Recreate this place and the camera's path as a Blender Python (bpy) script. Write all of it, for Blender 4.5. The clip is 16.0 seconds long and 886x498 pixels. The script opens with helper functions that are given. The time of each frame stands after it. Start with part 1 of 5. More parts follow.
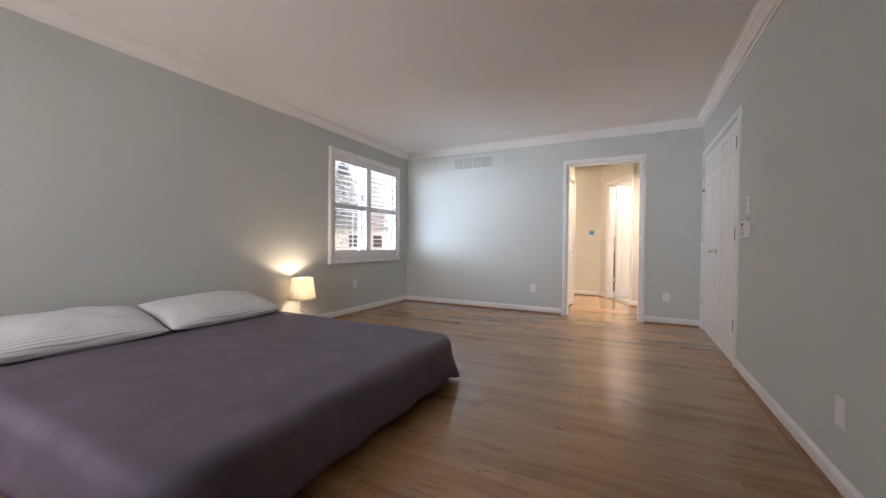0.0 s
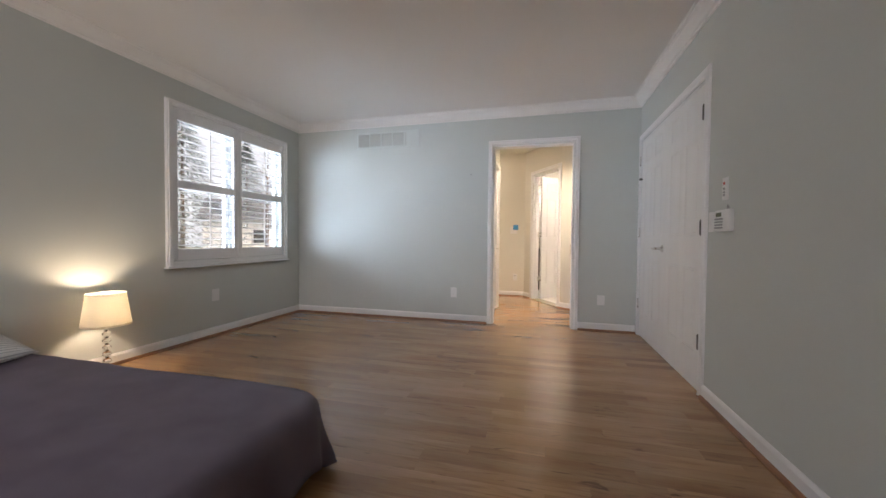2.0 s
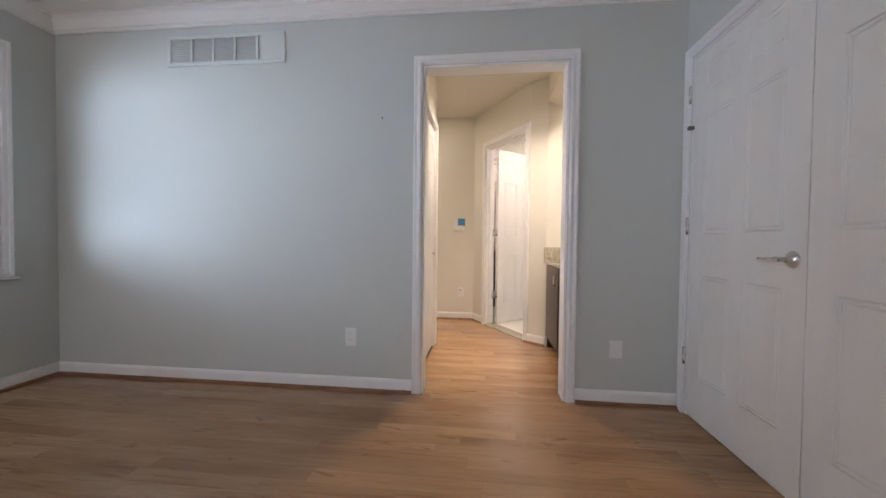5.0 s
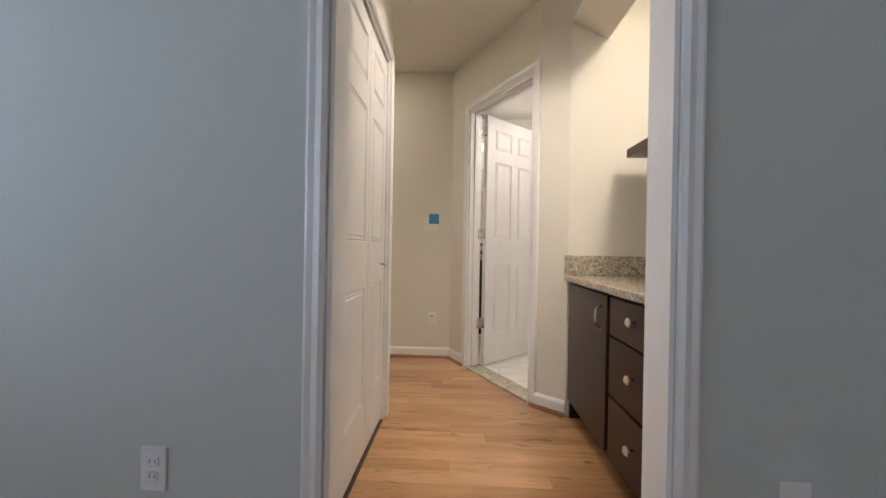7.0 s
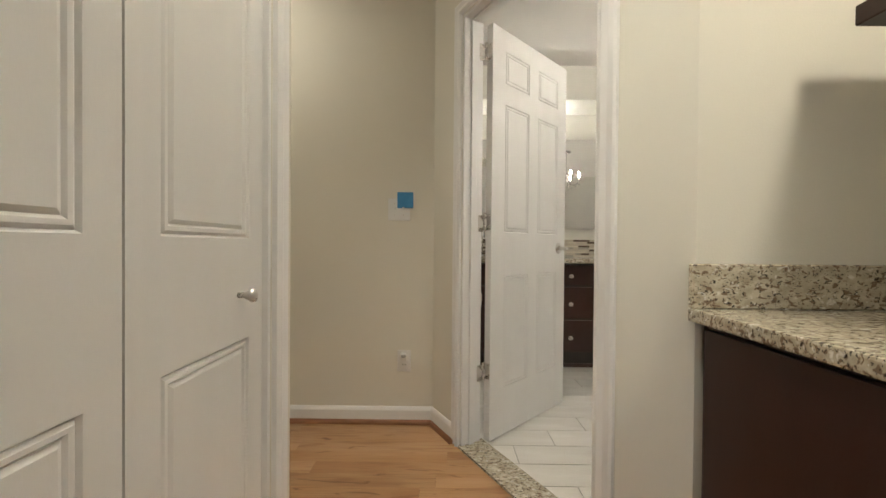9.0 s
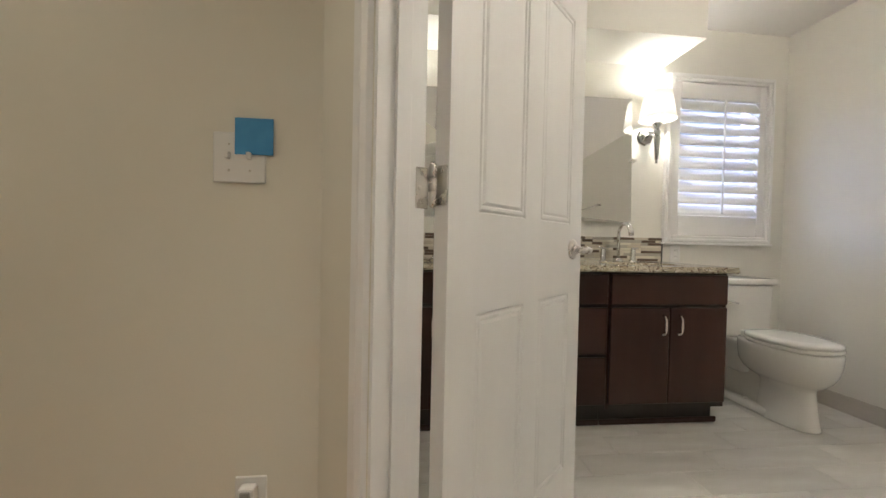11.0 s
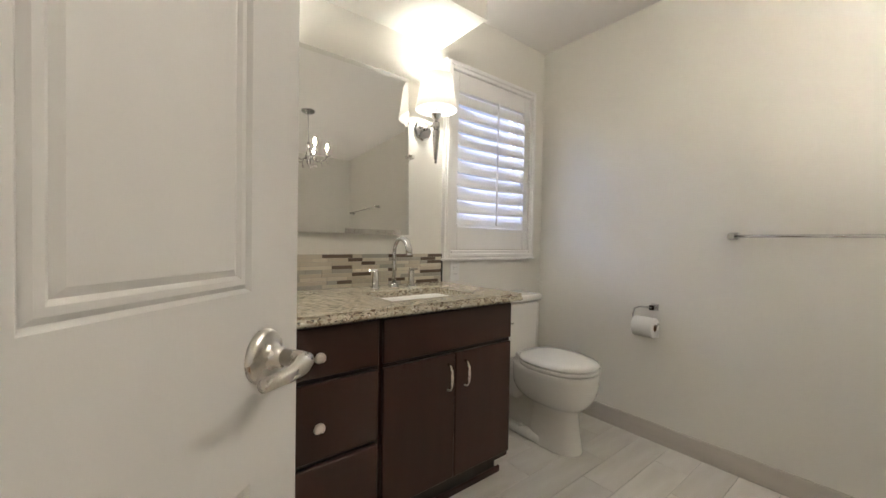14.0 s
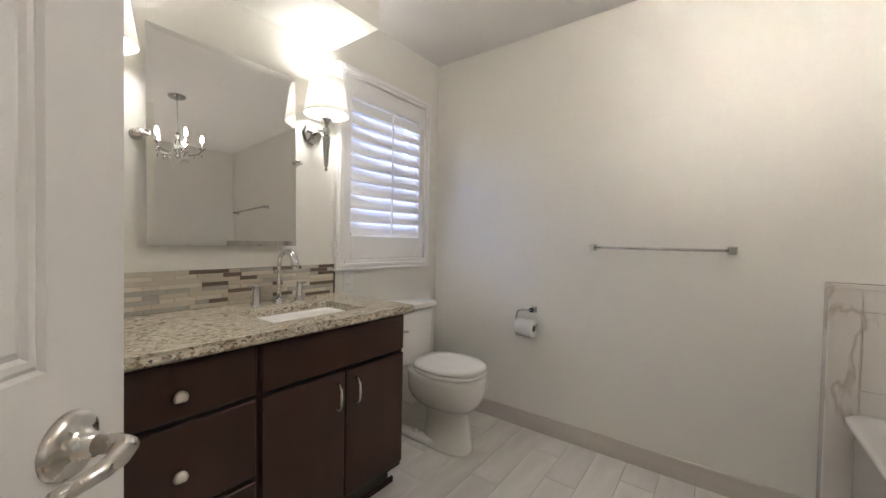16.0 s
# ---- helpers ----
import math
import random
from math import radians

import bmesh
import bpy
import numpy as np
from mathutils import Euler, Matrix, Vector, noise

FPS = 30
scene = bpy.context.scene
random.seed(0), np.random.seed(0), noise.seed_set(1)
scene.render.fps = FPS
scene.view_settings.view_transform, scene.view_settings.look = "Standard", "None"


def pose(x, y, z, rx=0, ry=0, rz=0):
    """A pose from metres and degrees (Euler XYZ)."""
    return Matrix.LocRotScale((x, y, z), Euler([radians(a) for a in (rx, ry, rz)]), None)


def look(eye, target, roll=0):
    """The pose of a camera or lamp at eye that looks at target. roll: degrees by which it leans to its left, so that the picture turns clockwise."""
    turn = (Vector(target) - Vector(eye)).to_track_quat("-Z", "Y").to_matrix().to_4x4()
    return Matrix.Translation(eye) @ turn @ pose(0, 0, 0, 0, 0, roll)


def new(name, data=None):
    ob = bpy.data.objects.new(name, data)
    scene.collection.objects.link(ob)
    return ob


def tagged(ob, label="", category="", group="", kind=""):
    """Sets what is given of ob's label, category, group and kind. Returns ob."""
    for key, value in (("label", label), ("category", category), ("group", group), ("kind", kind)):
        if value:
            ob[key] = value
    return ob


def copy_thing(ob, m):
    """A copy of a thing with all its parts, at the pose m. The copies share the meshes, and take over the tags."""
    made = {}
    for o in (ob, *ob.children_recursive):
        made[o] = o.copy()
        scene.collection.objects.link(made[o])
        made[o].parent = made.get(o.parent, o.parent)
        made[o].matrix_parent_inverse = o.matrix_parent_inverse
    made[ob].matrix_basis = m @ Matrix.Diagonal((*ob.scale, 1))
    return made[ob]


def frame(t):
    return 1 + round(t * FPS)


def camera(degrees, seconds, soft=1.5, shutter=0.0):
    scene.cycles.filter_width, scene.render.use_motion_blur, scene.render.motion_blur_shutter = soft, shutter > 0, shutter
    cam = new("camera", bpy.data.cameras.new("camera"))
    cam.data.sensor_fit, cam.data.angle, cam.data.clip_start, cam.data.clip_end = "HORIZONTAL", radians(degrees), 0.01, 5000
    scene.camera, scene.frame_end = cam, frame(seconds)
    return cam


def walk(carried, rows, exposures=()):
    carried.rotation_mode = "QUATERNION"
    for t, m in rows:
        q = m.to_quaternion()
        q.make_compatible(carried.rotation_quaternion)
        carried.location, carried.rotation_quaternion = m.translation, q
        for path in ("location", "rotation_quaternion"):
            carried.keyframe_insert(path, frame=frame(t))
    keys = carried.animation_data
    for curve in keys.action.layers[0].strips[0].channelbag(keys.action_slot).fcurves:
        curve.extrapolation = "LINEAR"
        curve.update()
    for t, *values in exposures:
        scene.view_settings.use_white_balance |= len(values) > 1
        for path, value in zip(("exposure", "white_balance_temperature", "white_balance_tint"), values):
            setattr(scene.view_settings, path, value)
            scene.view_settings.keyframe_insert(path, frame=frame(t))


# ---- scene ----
cam = camera(100.5, 16.0)
PATH = [
    (0, (0.134, 0.066, 0.966), (-0.776, 1.847, 0.934), 0.5),
    (0.5, (0.086, 0.285, 0.967), (-0.722, 2.113, 0.922), 0.5),
    (1, (0.014, 0.511, 0.959), (-0.677, 2.388, 0.911), 0.5),
    (1.5, (-0.055, 0.761, 0.965), (-0.647, 2.672, 0.919), 0.5),
    (2, (-0.106, 1.05, 0.968), (-0.62, 2.982, 0.916), 0.5),
    (2.5, (-0.155, 1.34, 0.968), (-0.597, 3.29, 0.917), 0.5),
    (3, (-0.198, 1.658, 0.976), (-0.562, 3.624, 0.92), 0.5),
    (3.5, (-0.216, 1.992, 0.982), (-0.512, 3.969, 0.919), 0.5),
    (4, (-0.232, 2.328, 0.992), (-0.504, 4.309, 0.925), 0.5),
    (6.5, (-0.296, 4.039, 0.919), (-0.411, 6.035, 0.911), 0.9),
    (7, (-0.302, 4.349, 0.935), (-0.396, 6.347, 0.931), 1.0),
    (7.5, (-0.317, 4.645, 0.937), (-0.398, 6.643, 0.935), 1.0),
    (8, (-0.312, 4.937, 0.934), (-0.374, 6.936, 0.938), 1.0),
    (8.5, (-0.314, 5.243, 0.945), (-0.356, 7.243, 0.941), 0.9),
    (8.7, (-0.319, 5.364, 0.948), (-0.348, 7.364, 0.935), 0.7),
    (10.8, (-0.201, 6.497, 0.947), (-0.056, 8.492, 0.912), 1.3),
    (11, (-0.181, 6.595, 0.95), (0.025, 8.584, 0.912), 1.2),
    (11.5, (-0.123, 6.803, 0.959), (0.236, 8.77, 0.921), 1.3),
    (12, (-0.065, 6.986, 0.975), (0.468, 8.913, 0.936), 1.2),
    (12.5, (0.027, 7.115, 1.009), (0.748, 8.98, 0.962), 1.1),
    (13, (0.133, 7.199, 1.038), (1.052, 8.974, 0.99), 1.2),
    (13.5, (0.212, 7.243, 1.047), (1.317, 8.909, 1.009), 1.0),
    (14, (0.247, 7.251, 1.072), (1.48, 8.825, 1.033), 1.0),
    (14.5, (0.27, 7.246, 1.095), (1.618, 8.723, 1.054), 0.9),
    (15, (0.276, 7.243, 1.111), (1.724, 8.622, 1.071), 1.0),
    (15.5, (0.278, 7.235, 1.123), (1.802, 8.529, 1.085), 0.9),
    (16, (0.282, 7.218, 1.139), (1.879, 8.421, 1.097), 1.1),
]
EXPOSURES = [(0, .68, 6950, 20), (2, .44, 6950, 18), (4, .36, 6850, 21), (6.5, -.04, 6450, 17), (7.5, -.25, 6300, 13), (8.5, -.33, 6350, 7), (11, -.48, 6350, 8), (13.5, -.58, 6450, 8), (16, -.67, 6130, 11)]
walk(cam, [(t, look(eye, target, roll)) for t, eye, target, roll in PATH], EXPOSURES)

# ---- light and sky ----
world = bpy.data.worlds.new("sky")
scene.world = world
world.use_nodes = True
wn = world.node_tree
sky = wn.nodes.new("ShaderNodeTexSky")
sky.sky_type, sky.sun_disc = "NISHITA", False
sky.dust_density, sky.air_density = 6.0, 1.0
sky.sun_elevation, sky.sun_rotation = radians(46), radians(101)
wn.nodes["Background"].inputs[1].default_value = 0.15
wn.links.new(sky.outputs[0], wn.nodes["Background"].inputs[0])
sun = new("sun", bpy.data.lights.new("sun", "SUN"))
sun.data.energy, sun.data.angle, sun.data.color = 5.0, radians(3), (1.0, 0.95, 0.88)
sun.matrix_world = look((30, 6, 31), (0, 0, 0))


def area_lamp(name, eye, target, w, h, watts, colour):
    ob = new(name, bpy.data.lights.new(name, "AREA"))
    ob.data.shape, ob.data.size, ob.data.size_y = "RECTANGLE", w, h
    ob.data.energy, ob.data.color = watts, colour
    ob.matrix_world = look(eye, target)
    return ob


def bulb_lamp(name, at, watts, colour, radius=0.03):
    ob = new(name, bpy.data.lights.new(name, "POINT"))
    ob.data.energy, ob.data.color, ob.data.shadow_soft_size = watts, colour, radius
    ob.location = at
    return ob


DAY = (0.80, 0.90, 1.0)
WARM = (1.0, 0.80, 0.55)
BATH_WARM = (1.0, 0.945, 0.86)
area_lamp("daylight_window_west", (-5.4, 2.3, 1.15), (-3.2, 4.3, 2.0), 3.8, 2.2, 395, (0.59, 0.79, 1.0))
# Fill lamp for an added south window, assumed from bluish light on the bed.
south = area_lamp("fill_window_south", (-2.0, -1.22, 1.5), (-1.9, 1.2, 1.30), 1.9, 1.3, 18, (0.86, 0.92, 1.0))
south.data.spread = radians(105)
area_lamp("daylight_window_bath", (0.6, 11.0, 1.9), (1.95, 8.9, 1.55), 2.2, 2.0, 480, (0.50, 0.60, 1.0))
bulb_lamp("bulb_bedside_north", (-3.03, 2.92, 0.512), 7, (1.0, 0.84, 0.62))
bulb_lamp("bulb_bedside_south", (-3.03, 0.03, 0.512), 7, (1.0, 0.84, 0.62))
area_lamp("downlight_alcove", (0.80, 5.45, 2.425), (0.80, 5.45, 0.0), 0.30, 0.30, 50, (1.0, 0.90, 0.74))
# Hall and passage lamps are added fills; no fixture is known there.
hall_fill = area_lamp("fill_hall", (-0.28, 6.12, 2.425), (-0.28, 6.12, 0.0), 0.16, 0.16, 9, (1.0, 0.905, 0.75))
hall_fill.data.spread = radians(112)
area_lamp("fill_passage", (-1.35, 7.0, 2.425), (-1.35, 7.0, 0.0), 0.16, 0.16, 7.0, (1.0, 0.90, 0.75))
for bx in (1.375, 0.545, -0.235):
    bulb_lamp("bulb_sconce", (bx, 8.766, 1.84), 16.5, BATH_WARM, 0.068)


# ---- materials ----
def surf(name, c1, c2=None, scale=3.0, rough=0.6, bump=0.0, bscale=60.0, metal=0.0, rvar=0.0, stretch=(1, 1, 1), spec=0.5,
         islands=0.0, objvar=0.0):
    m = bpy.data.materials.new(name)
    m.use_nodes = True
    t, n = m.node_tree, m.node_tree.nodes
    b = n["Principled BSDF"]
    b.inputs["Roughness"].default_value = rough
    b.inputs["Metallic"].default_value = metal
    b.inputs["Specular IOR Level"].default_value = spec
    geo = n.new("ShaderNodeTexCoord")
    mp = n.new("ShaderNodeMapping")
    mp.inputs["Scale"].default_value = stretch
    t.links.new(geo.outputs["Object"], mp.inputs["Vector"])
    n1 = n.new("ShaderNodeTexNoise")
    n1.inputs["Scale"].default_value, n1.inputs["Detail"].default_value = scale, 6
    t.links.new(mp.outputs[0], n1.inputs["Vector"])
    ramp = n.new("ShaderNodeValToRGB")
    ramp.color_ramp.elements[0].position, ramp.color_ramp.elements[1].position = 0.3, 0.7
    ramp.color_ramp.elements[0].color = (*c1, 1)
    ramp.color_ramp.elements[1].color = (*(c2 or c1), 1)
    t.links.new(n1.outputs["Fac"], ramp.inputs[0])
    out = ramp.outputs[0]
    for amount, kind in ((islands, "ShaderNodeNewGeometry"), (objvar, "ShaderNodeObjectInfo")):
        if amount:
            g = n.new(kind)
            hsv = n.new("ShaderNodeHueSaturation")
            mr = n.new("ShaderNodeMapRange")
            mr.inputs[3].default_value, mr.inputs[4].default_value = 1 - amount, 1 + amount
            t.links.new(g.outputs["Random Per Island" if kind == "ShaderNodeNewGeometry" else "Random"], mr.inputs[0])
            t.links.new(mr.outputs[0], hsv.inputs["Value"])
            t.links.new(out, hsv.inputs["Color"])
            out = hsv.outputs[0]
    t.links.new(out, b.inputs["Base Color"])
    if rvar:
        mr = n.new("ShaderNodeMapRange")
        mr.inputs[3].default_value, mr.inputs[4].default_value = rough - rvar, rough + rvar
        t.links.new(n1.outputs["Fac"], mr.inputs[0])
        t.links.new(mr.outputs[0], b.inputs["Roughness"])
    if bump:
        n2 = n.new("ShaderNodeTexNoise")
        n2.inputs["Scale"].default_value, n2.inputs["Detail"].default_value = bscale, 5
        t.links.new(mp.outputs[0], n2.inputs["Vector"])
        bp = n.new("ShaderNodeBump")
        bp.inputs["Strength"].default_value, bp.inputs["Distance"].default_value = bump, 0.004
        t.links.new(n2.outputs["Fac"], bp.inputs["Height"])
        t.links.new(bp.outputs[0], b.inputs["Normal"])
    return m


def granite(name):
    m = surf(name, (0.37, 0.32, 0.235), (0.60, 0.55, 0.435), scale=44, rough=0.12, rvar=0.03)
    t, n = m.node_tree, m.node_tree.nodes
    b = n["Principled BSDF"]
    base = b.inputs["Base Color"].links[0].from_socket
    mp = next(x for x in n if x.bl_idname == "ShaderNodeMapping")
    mp.inputs["Rotation"].default_value = (0, 0, 0.35)
    mp.inputs["Scale"].default_value = (0.7, 1.3, 1)
    for sc, lo, hi, col in ((84, 0.545, 0.61, (0.20, 0.145, 0.10)), (140, 0.58, 0.645, (0.045, 0.038, 0.034)), (66, 0.60, 0.70, (0.74, 0.71, 0.64))):
        nz = n.new("ShaderNodeTexNoise")
        nz.inputs["Scale"].default_value, nz.inputs["Detail"].default_value = sc, 4
        nz.inputs["Distortion"].default_value = 0.6
        t.links.new(mp.outputs[0], nz.inputs["Vector"])
        mr = n.new("ShaderNodeMapRange")
        mr.inputs[1].default_value, mr.inputs[2].default_value = lo, hi
        t.links.new(nz.outputs["Fac"], mr.inputs[0])
        mx = n.new("ShaderNodeMix")
        mx.data_type = "RGBA"
        t.links.new(mr.outputs[0], mx.inputs[0])
        t.links.new(base, mx.inputs[6])
        mx.inputs[7].default_value = (*col, 1)
        base = mx.outputs[2]
    t.links.new(base, b.inputs["Base Color"])
    return m


def oak(name, c1, c2, objvar=0.0, islands=0.0):
    m = surf(name, c1, c2, scale=1.0, rough=0.21, rvar=0.05, objvar=objvar, islands=islands)
    t, n = m.node_tree, m.node_tree.nodes
    b = n["Principled BSDF"]
    base = b.inputs["Base Color"].links[0].from_socket
    mp0 = next(x for x in n if x.bl_idname == "ShaderNodeMapping")
    geo = n.new("ShaderNodeNewGeometry")
    info = n.new("ShaderNodeObjectInfo")
    rnd = info.outputs["Random"] if objvar else geo.outputs["Random Per Island"]
    shift = n.new("ShaderNodeVectorMath")
    shift.operation = "MULTIPLY_ADD"
    t.links.new(rnd, shift.inputs[0])
    shift.inputs[1].default_value = (37.0, 13.0, 5.0)
    t.links.new(geo.outputs["Position"], shift.inputs[2])
    t.links.new(shift.outputs[0], mp0.inputs["Vector"])
    mp0.inputs["Scale"].default_value = (1.4, 7, 1)

    def layer(vector, scale, size, detail, distort, lo, hi, amount, colour, base):
        mp = n.new("ShaderNodeMapping")
        mp.inputs["Scale"].default_value = scale
        t.links.new(vector, mp.inputs["Vector"])
        nz = n.new("ShaderNodeTexNoise")
        nz.inputs["Scale"].default_value, nz.inputs["Detail"].default_value, nz.inputs["Distortion"].default_value = size, detail, distort
        t.links.new(mp.outputs[0], nz.inputs["Vector"])
        mr = n.new("ShaderNodeMapRange")
        mr.inputs[1].default_value, mr.inputs[2].default_value = lo, hi
        mr.inputs[3].default_value, mr.inputs[4].default_value = 0.0, amount
        t.links.new(nz.outputs["Fac"], mr.inputs[0])
        mx = n.new("ShaderNodeMix")
        mx.data_type = "RGBA"
        t.links.new(mr.outputs[0], mx.inputs[0])
        t.links.new(base, mx.inputs[6])
        mx.inputs[7].default_value = (*colour, 1)
        return mx.outputs[2]

    # fine pores, cathedral streaks, dark mineral marks, broad fading
    base = layer(shift.outputs[0], (6, 150, 1), 1.0, 4, 0.5, 0.50, 0.70, 0.20, (0.12, 0.052, 0.020), base)
    base = layer(shift.outputs[0], (1.7, 20, 1), 1.0, 3, 2.4, 0.54, 0.66, 0.34, (0.15, 0.062, 0.024), base)
    base = layer(shift.outputs[0], (4.5, 20, 1), 1.0, 3, 1.2, 0.64, 0.72, 0.62, (0.07, 0.028, 0.012), base)
    base = layer(geo.outputs["Position"], (0.6, 1.6, 1), 1.3, 2, 0.3, 0.42, 0.70, 0.38, (0.52, 0.30, 0.15), base)
    t.links.new(base, b.inputs["Base Color"])
    b.inputs["Specular IOR Level"].default_value = 0.2
    b.inputs["Coat Weight"].default_value, b.inputs["Coat Roughness"].default_value = 0.55, 0.20
    wave = n.new("ShaderNodeTexNoise")
    wave.inputs["Scale"].default_value, wave.inputs["Detail"].default_value = 7.0, 2
    t.links.new(geo.outputs["Position"], wave.inputs["Vector"])
    bp = n.new("ShaderNodeBump")
    bp.inputs["Strength"].default_value, bp.inputs["Distance"].default_value = 0.03, 0.004
    t.links.new(wave.outputs["Fac"], bp.inputs["Height"])
    t.links.new(bp.outputs[0], b.inputs["Normal"])
    return m


def glass_mat(name, tint=(1, 1, 1), rough=0.0):
    m = bpy.data.materials.new(name)
    m.use_nodes = True
    b = m.node_tree.nodes["Principled BSDF"]
    b.inputs["Base Color"].default_value = (*tint, 1)
    b.inputs["Transmission Weight"].default_value = 1
    b.inputs["Roughness"].default_value = rough
    b.inputs["IOR"].default_value = 1.45
    return m


def shade_mat(name, colour):
    m = bpy.data.materials.new(name)
    m.use_nodes = True
    t, n = m.node_tree, m.node_tree.nodes
    n.remove(n["Principled BSDF"])
    d, tr, mx = n.new("ShaderNodeBsdfDiffuse"), n.new("ShaderNodeBsdfTranslucent"), n.new("ShaderNodeMixShader")
    nz = n.new("ShaderNodeTexNoise")
    nz.inputs["Scale"].default_value = 90
    hs = n.new("ShaderNodeHueSaturation")
    hs.inputs["Color"].default_value = (*colour, 1)
    mr = n.new("ShaderNodeMapRange")
    mr.inputs[3].default_value, mr.inputs[4].default_value = 0.88, 1.08
    t.links.new(nz.outputs["Fac"], mr.inputs[0])
    t.links.new(mr.outputs[0], hs.inputs["Value"])
    for s in (d, tr):
        t.links.new(hs.outputs[0], s.inputs[0])
    mx.inputs[0].default_value = 0.55
    t.links.new(d.outputs[0], mx.inputs[1])
    t.links.new(tr.outputs[0], mx.inputs[2])
    t.links.new(mx.outputs[0], n["Material Output"].inputs[0])
    return m


def glow_mat(name, colour, strength):
    m = bpy.data.materials.new(name)
    m.use_nodes = True
    b = m.node_tree.nodes["Principled BSDF"]
    b.inputs["Emission Color"].default_value = (*colour, 1)
    b.inputs["Emission Strength"].default_value = strength
    return m


M_SAGE = surf("sage_wall_paint", (0.565, 0.585, 0.555), (0.585, 0.605, 0.57), 1.3, 0.75, 0.10, 220)
M_CREAM = surf("cream_wall_paint", (0.72, 0.69, 0.61), (0.75, 0.72, 0.64), 1.3, 0.7, 0.10, 220)
M_BATH = surf("bath_wall_paint", (0.74, 0.72, 0.665), (0.77, 0.75, 0.69), 1.3, 0.65, 0.10, 220)
M_CEIL = surf("ceiling_paint", (0.83, 0.805, 0.775), (0.86, 0.835, 0.805), 1.1, 0.85, 0.12, 160)
M_TRIM = surf("white_trim_paint", (0.80, 0.79, 0.78), (0.84, 0.83, 0.82), 4, 0.38, 0.05, 90)
M_DOOR = surf("white_door_paint", (0.78, 0.765, 0.74), (0.82, 0.805, 0.78), 3, 0.40, 0.03, 120, stretch=(3, 3, 0.6))
M_OAK = oak("oak_boards", (0.288, 0.146, 0.064), (0.455, 0.268, 0.131), objvar=0.15)
M_OAK_FAR = oak("oak_boards_joined", (0.288, 0.146, 0.064), (0.455, 0.268, 0.131), islands=0.15)
M_SHOE = surf("oak_shoe_moulding", (0.20, 0.085, 0.038), (0.29, 0.13, 0.058), 12, 0.35, stretch=(1, 1, 6))
M_SUB = surf("dark_subfloor", (0.05, 0.03, 0.018), (0.07, 0.04, 0.025), 5, 0.9)
M_TILE = surf("porcelain_floor_tile", (0.66, 0.63, 0.58), (0.77, 0.75, 0.71), 3.2, 0.3, 0.04, 60, stretch=(0.8, 5, 1), objvar=0.05)
M_GROUT = surf("floor_grout", (0.36, 0.34, 0.31), (0.42, 0.40, 0.36), 30, 0.9)
M_TILEBASE = surf("tile_base", (0.50, 0.46, 0.41), (0.57, 0.53, 0.48), 5, 0.35, stretch=(1, 0.4, 4))
M_MARBLE = surf("marble_tile", (0.60, 0.56, 0.51), (0.72, 0.69, 0.64), 2.5, 0.2, stretch=(1, 2, 0.6))


def add_veins(m, colour):
    """Thin wandering veins where a distorted noise crosses its middle."""
    t, n = m.node_tree, m.node_tree.nodes
    b = n["Principled BSDF"]
    base = b.inputs["Base Color"].links[0].from_socket
    mp = next(x for x in n if x.bl_idname == "ShaderNodeMapping")
    nz = n.new("ShaderNodeTexNoise")
    nz.inputs["Scale"].default_value, nz.inputs["Detail"].default_value, nz.inputs["Distortion"].default_value = 1.7, 5, 0.8
    t.links.new(mp.outputs[0], nz.inputs["Vector"])
    off, mag, mr = n.new("ShaderNodeMath"), n.new("ShaderNodeMath"), n.new("ShaderNodeMapRange")
    off.operation, off.inputs[1].default_value = "SUBTRACT", 0.52
    mag.operation = "ABSOLUTE"
    mr.inputs[1].default_value, mr.inputs[2].default_value, mr.inputs[3].default_value, mr.inputs[4].default_value = 0.0, 0.016, 0.5, 0.0
    t.links.new(nz.outputs["Fac"], off.inputs[0])
    t.links.new(off.outputs[0], mag.inputs[0])
    t.links.new(mag.outputs[0], mr.inputs[0])
    mx = n.new("ShaderNodeMix")
    mx.data_type = "RGBA"
    t.links.new(mr.outputs[0], mx.inputs[0])
    t.links.new(base, mx.inputs[6])
    mx.inputs[7].default_value = (*colour, 1)
    t.links.new(mx.outputs[2], b.inputs["Base Color"])


add_veins(M_MARBLE, (0.30, 0.22, 0.15))
M_ESP = surf("espresso_cabinet_wood", (0.031, 0.0135, 0.0103), (0.038, 0.0168, 0.0128), 5, 0.30, 0.03, 70, stretch=(3, 3, 0.4), rvar=0.03, spec=0.28)
# Near-black copy of the espresso, painting shade into cabinet gaps and toe kicks.
M_ESPD = surf("espresso_painted_shade", (0.012, 0.008, 0.006), (0.018, 0.011, 0.008), 5, 0.5)
M_GRAN = granite("speckled_granite")
M_CHROME = surf("chrome", (0.60, 0.60, 0.60), (0.66, 0.66, 0.66), 8, 0.08, metal=1.0, rvar=0.03)
M_NICKEL = surf("brushed_nickel", (0.62, 0.59, 0.55), (0.70, 0.67, 0.63), 30, 0.28, metal=1.0, rvar=0.06)
M_STEEL = surf("dark_hinge_steel", (0.13, 0.12, 0.11), (0.18, 0.17, 0.155), 30, 0.32, metal=1.0, rvar=0.06)
M_CERAMIC = surf("white_ceramic", (0.80, 0.785, 0.75), (0.83, 0.815, 0.78), 2, 0.10)
M_PLASTIC = surf("white_plastic", (0.76, 0.755, 0.74), (0.80, 0.79, 0.775), 6, 0.4)
M_GREY = surf("grey_plastic", (0.30, 0.30, 0.29), (0.36, 0.36, 0.35), 9, 0.5)
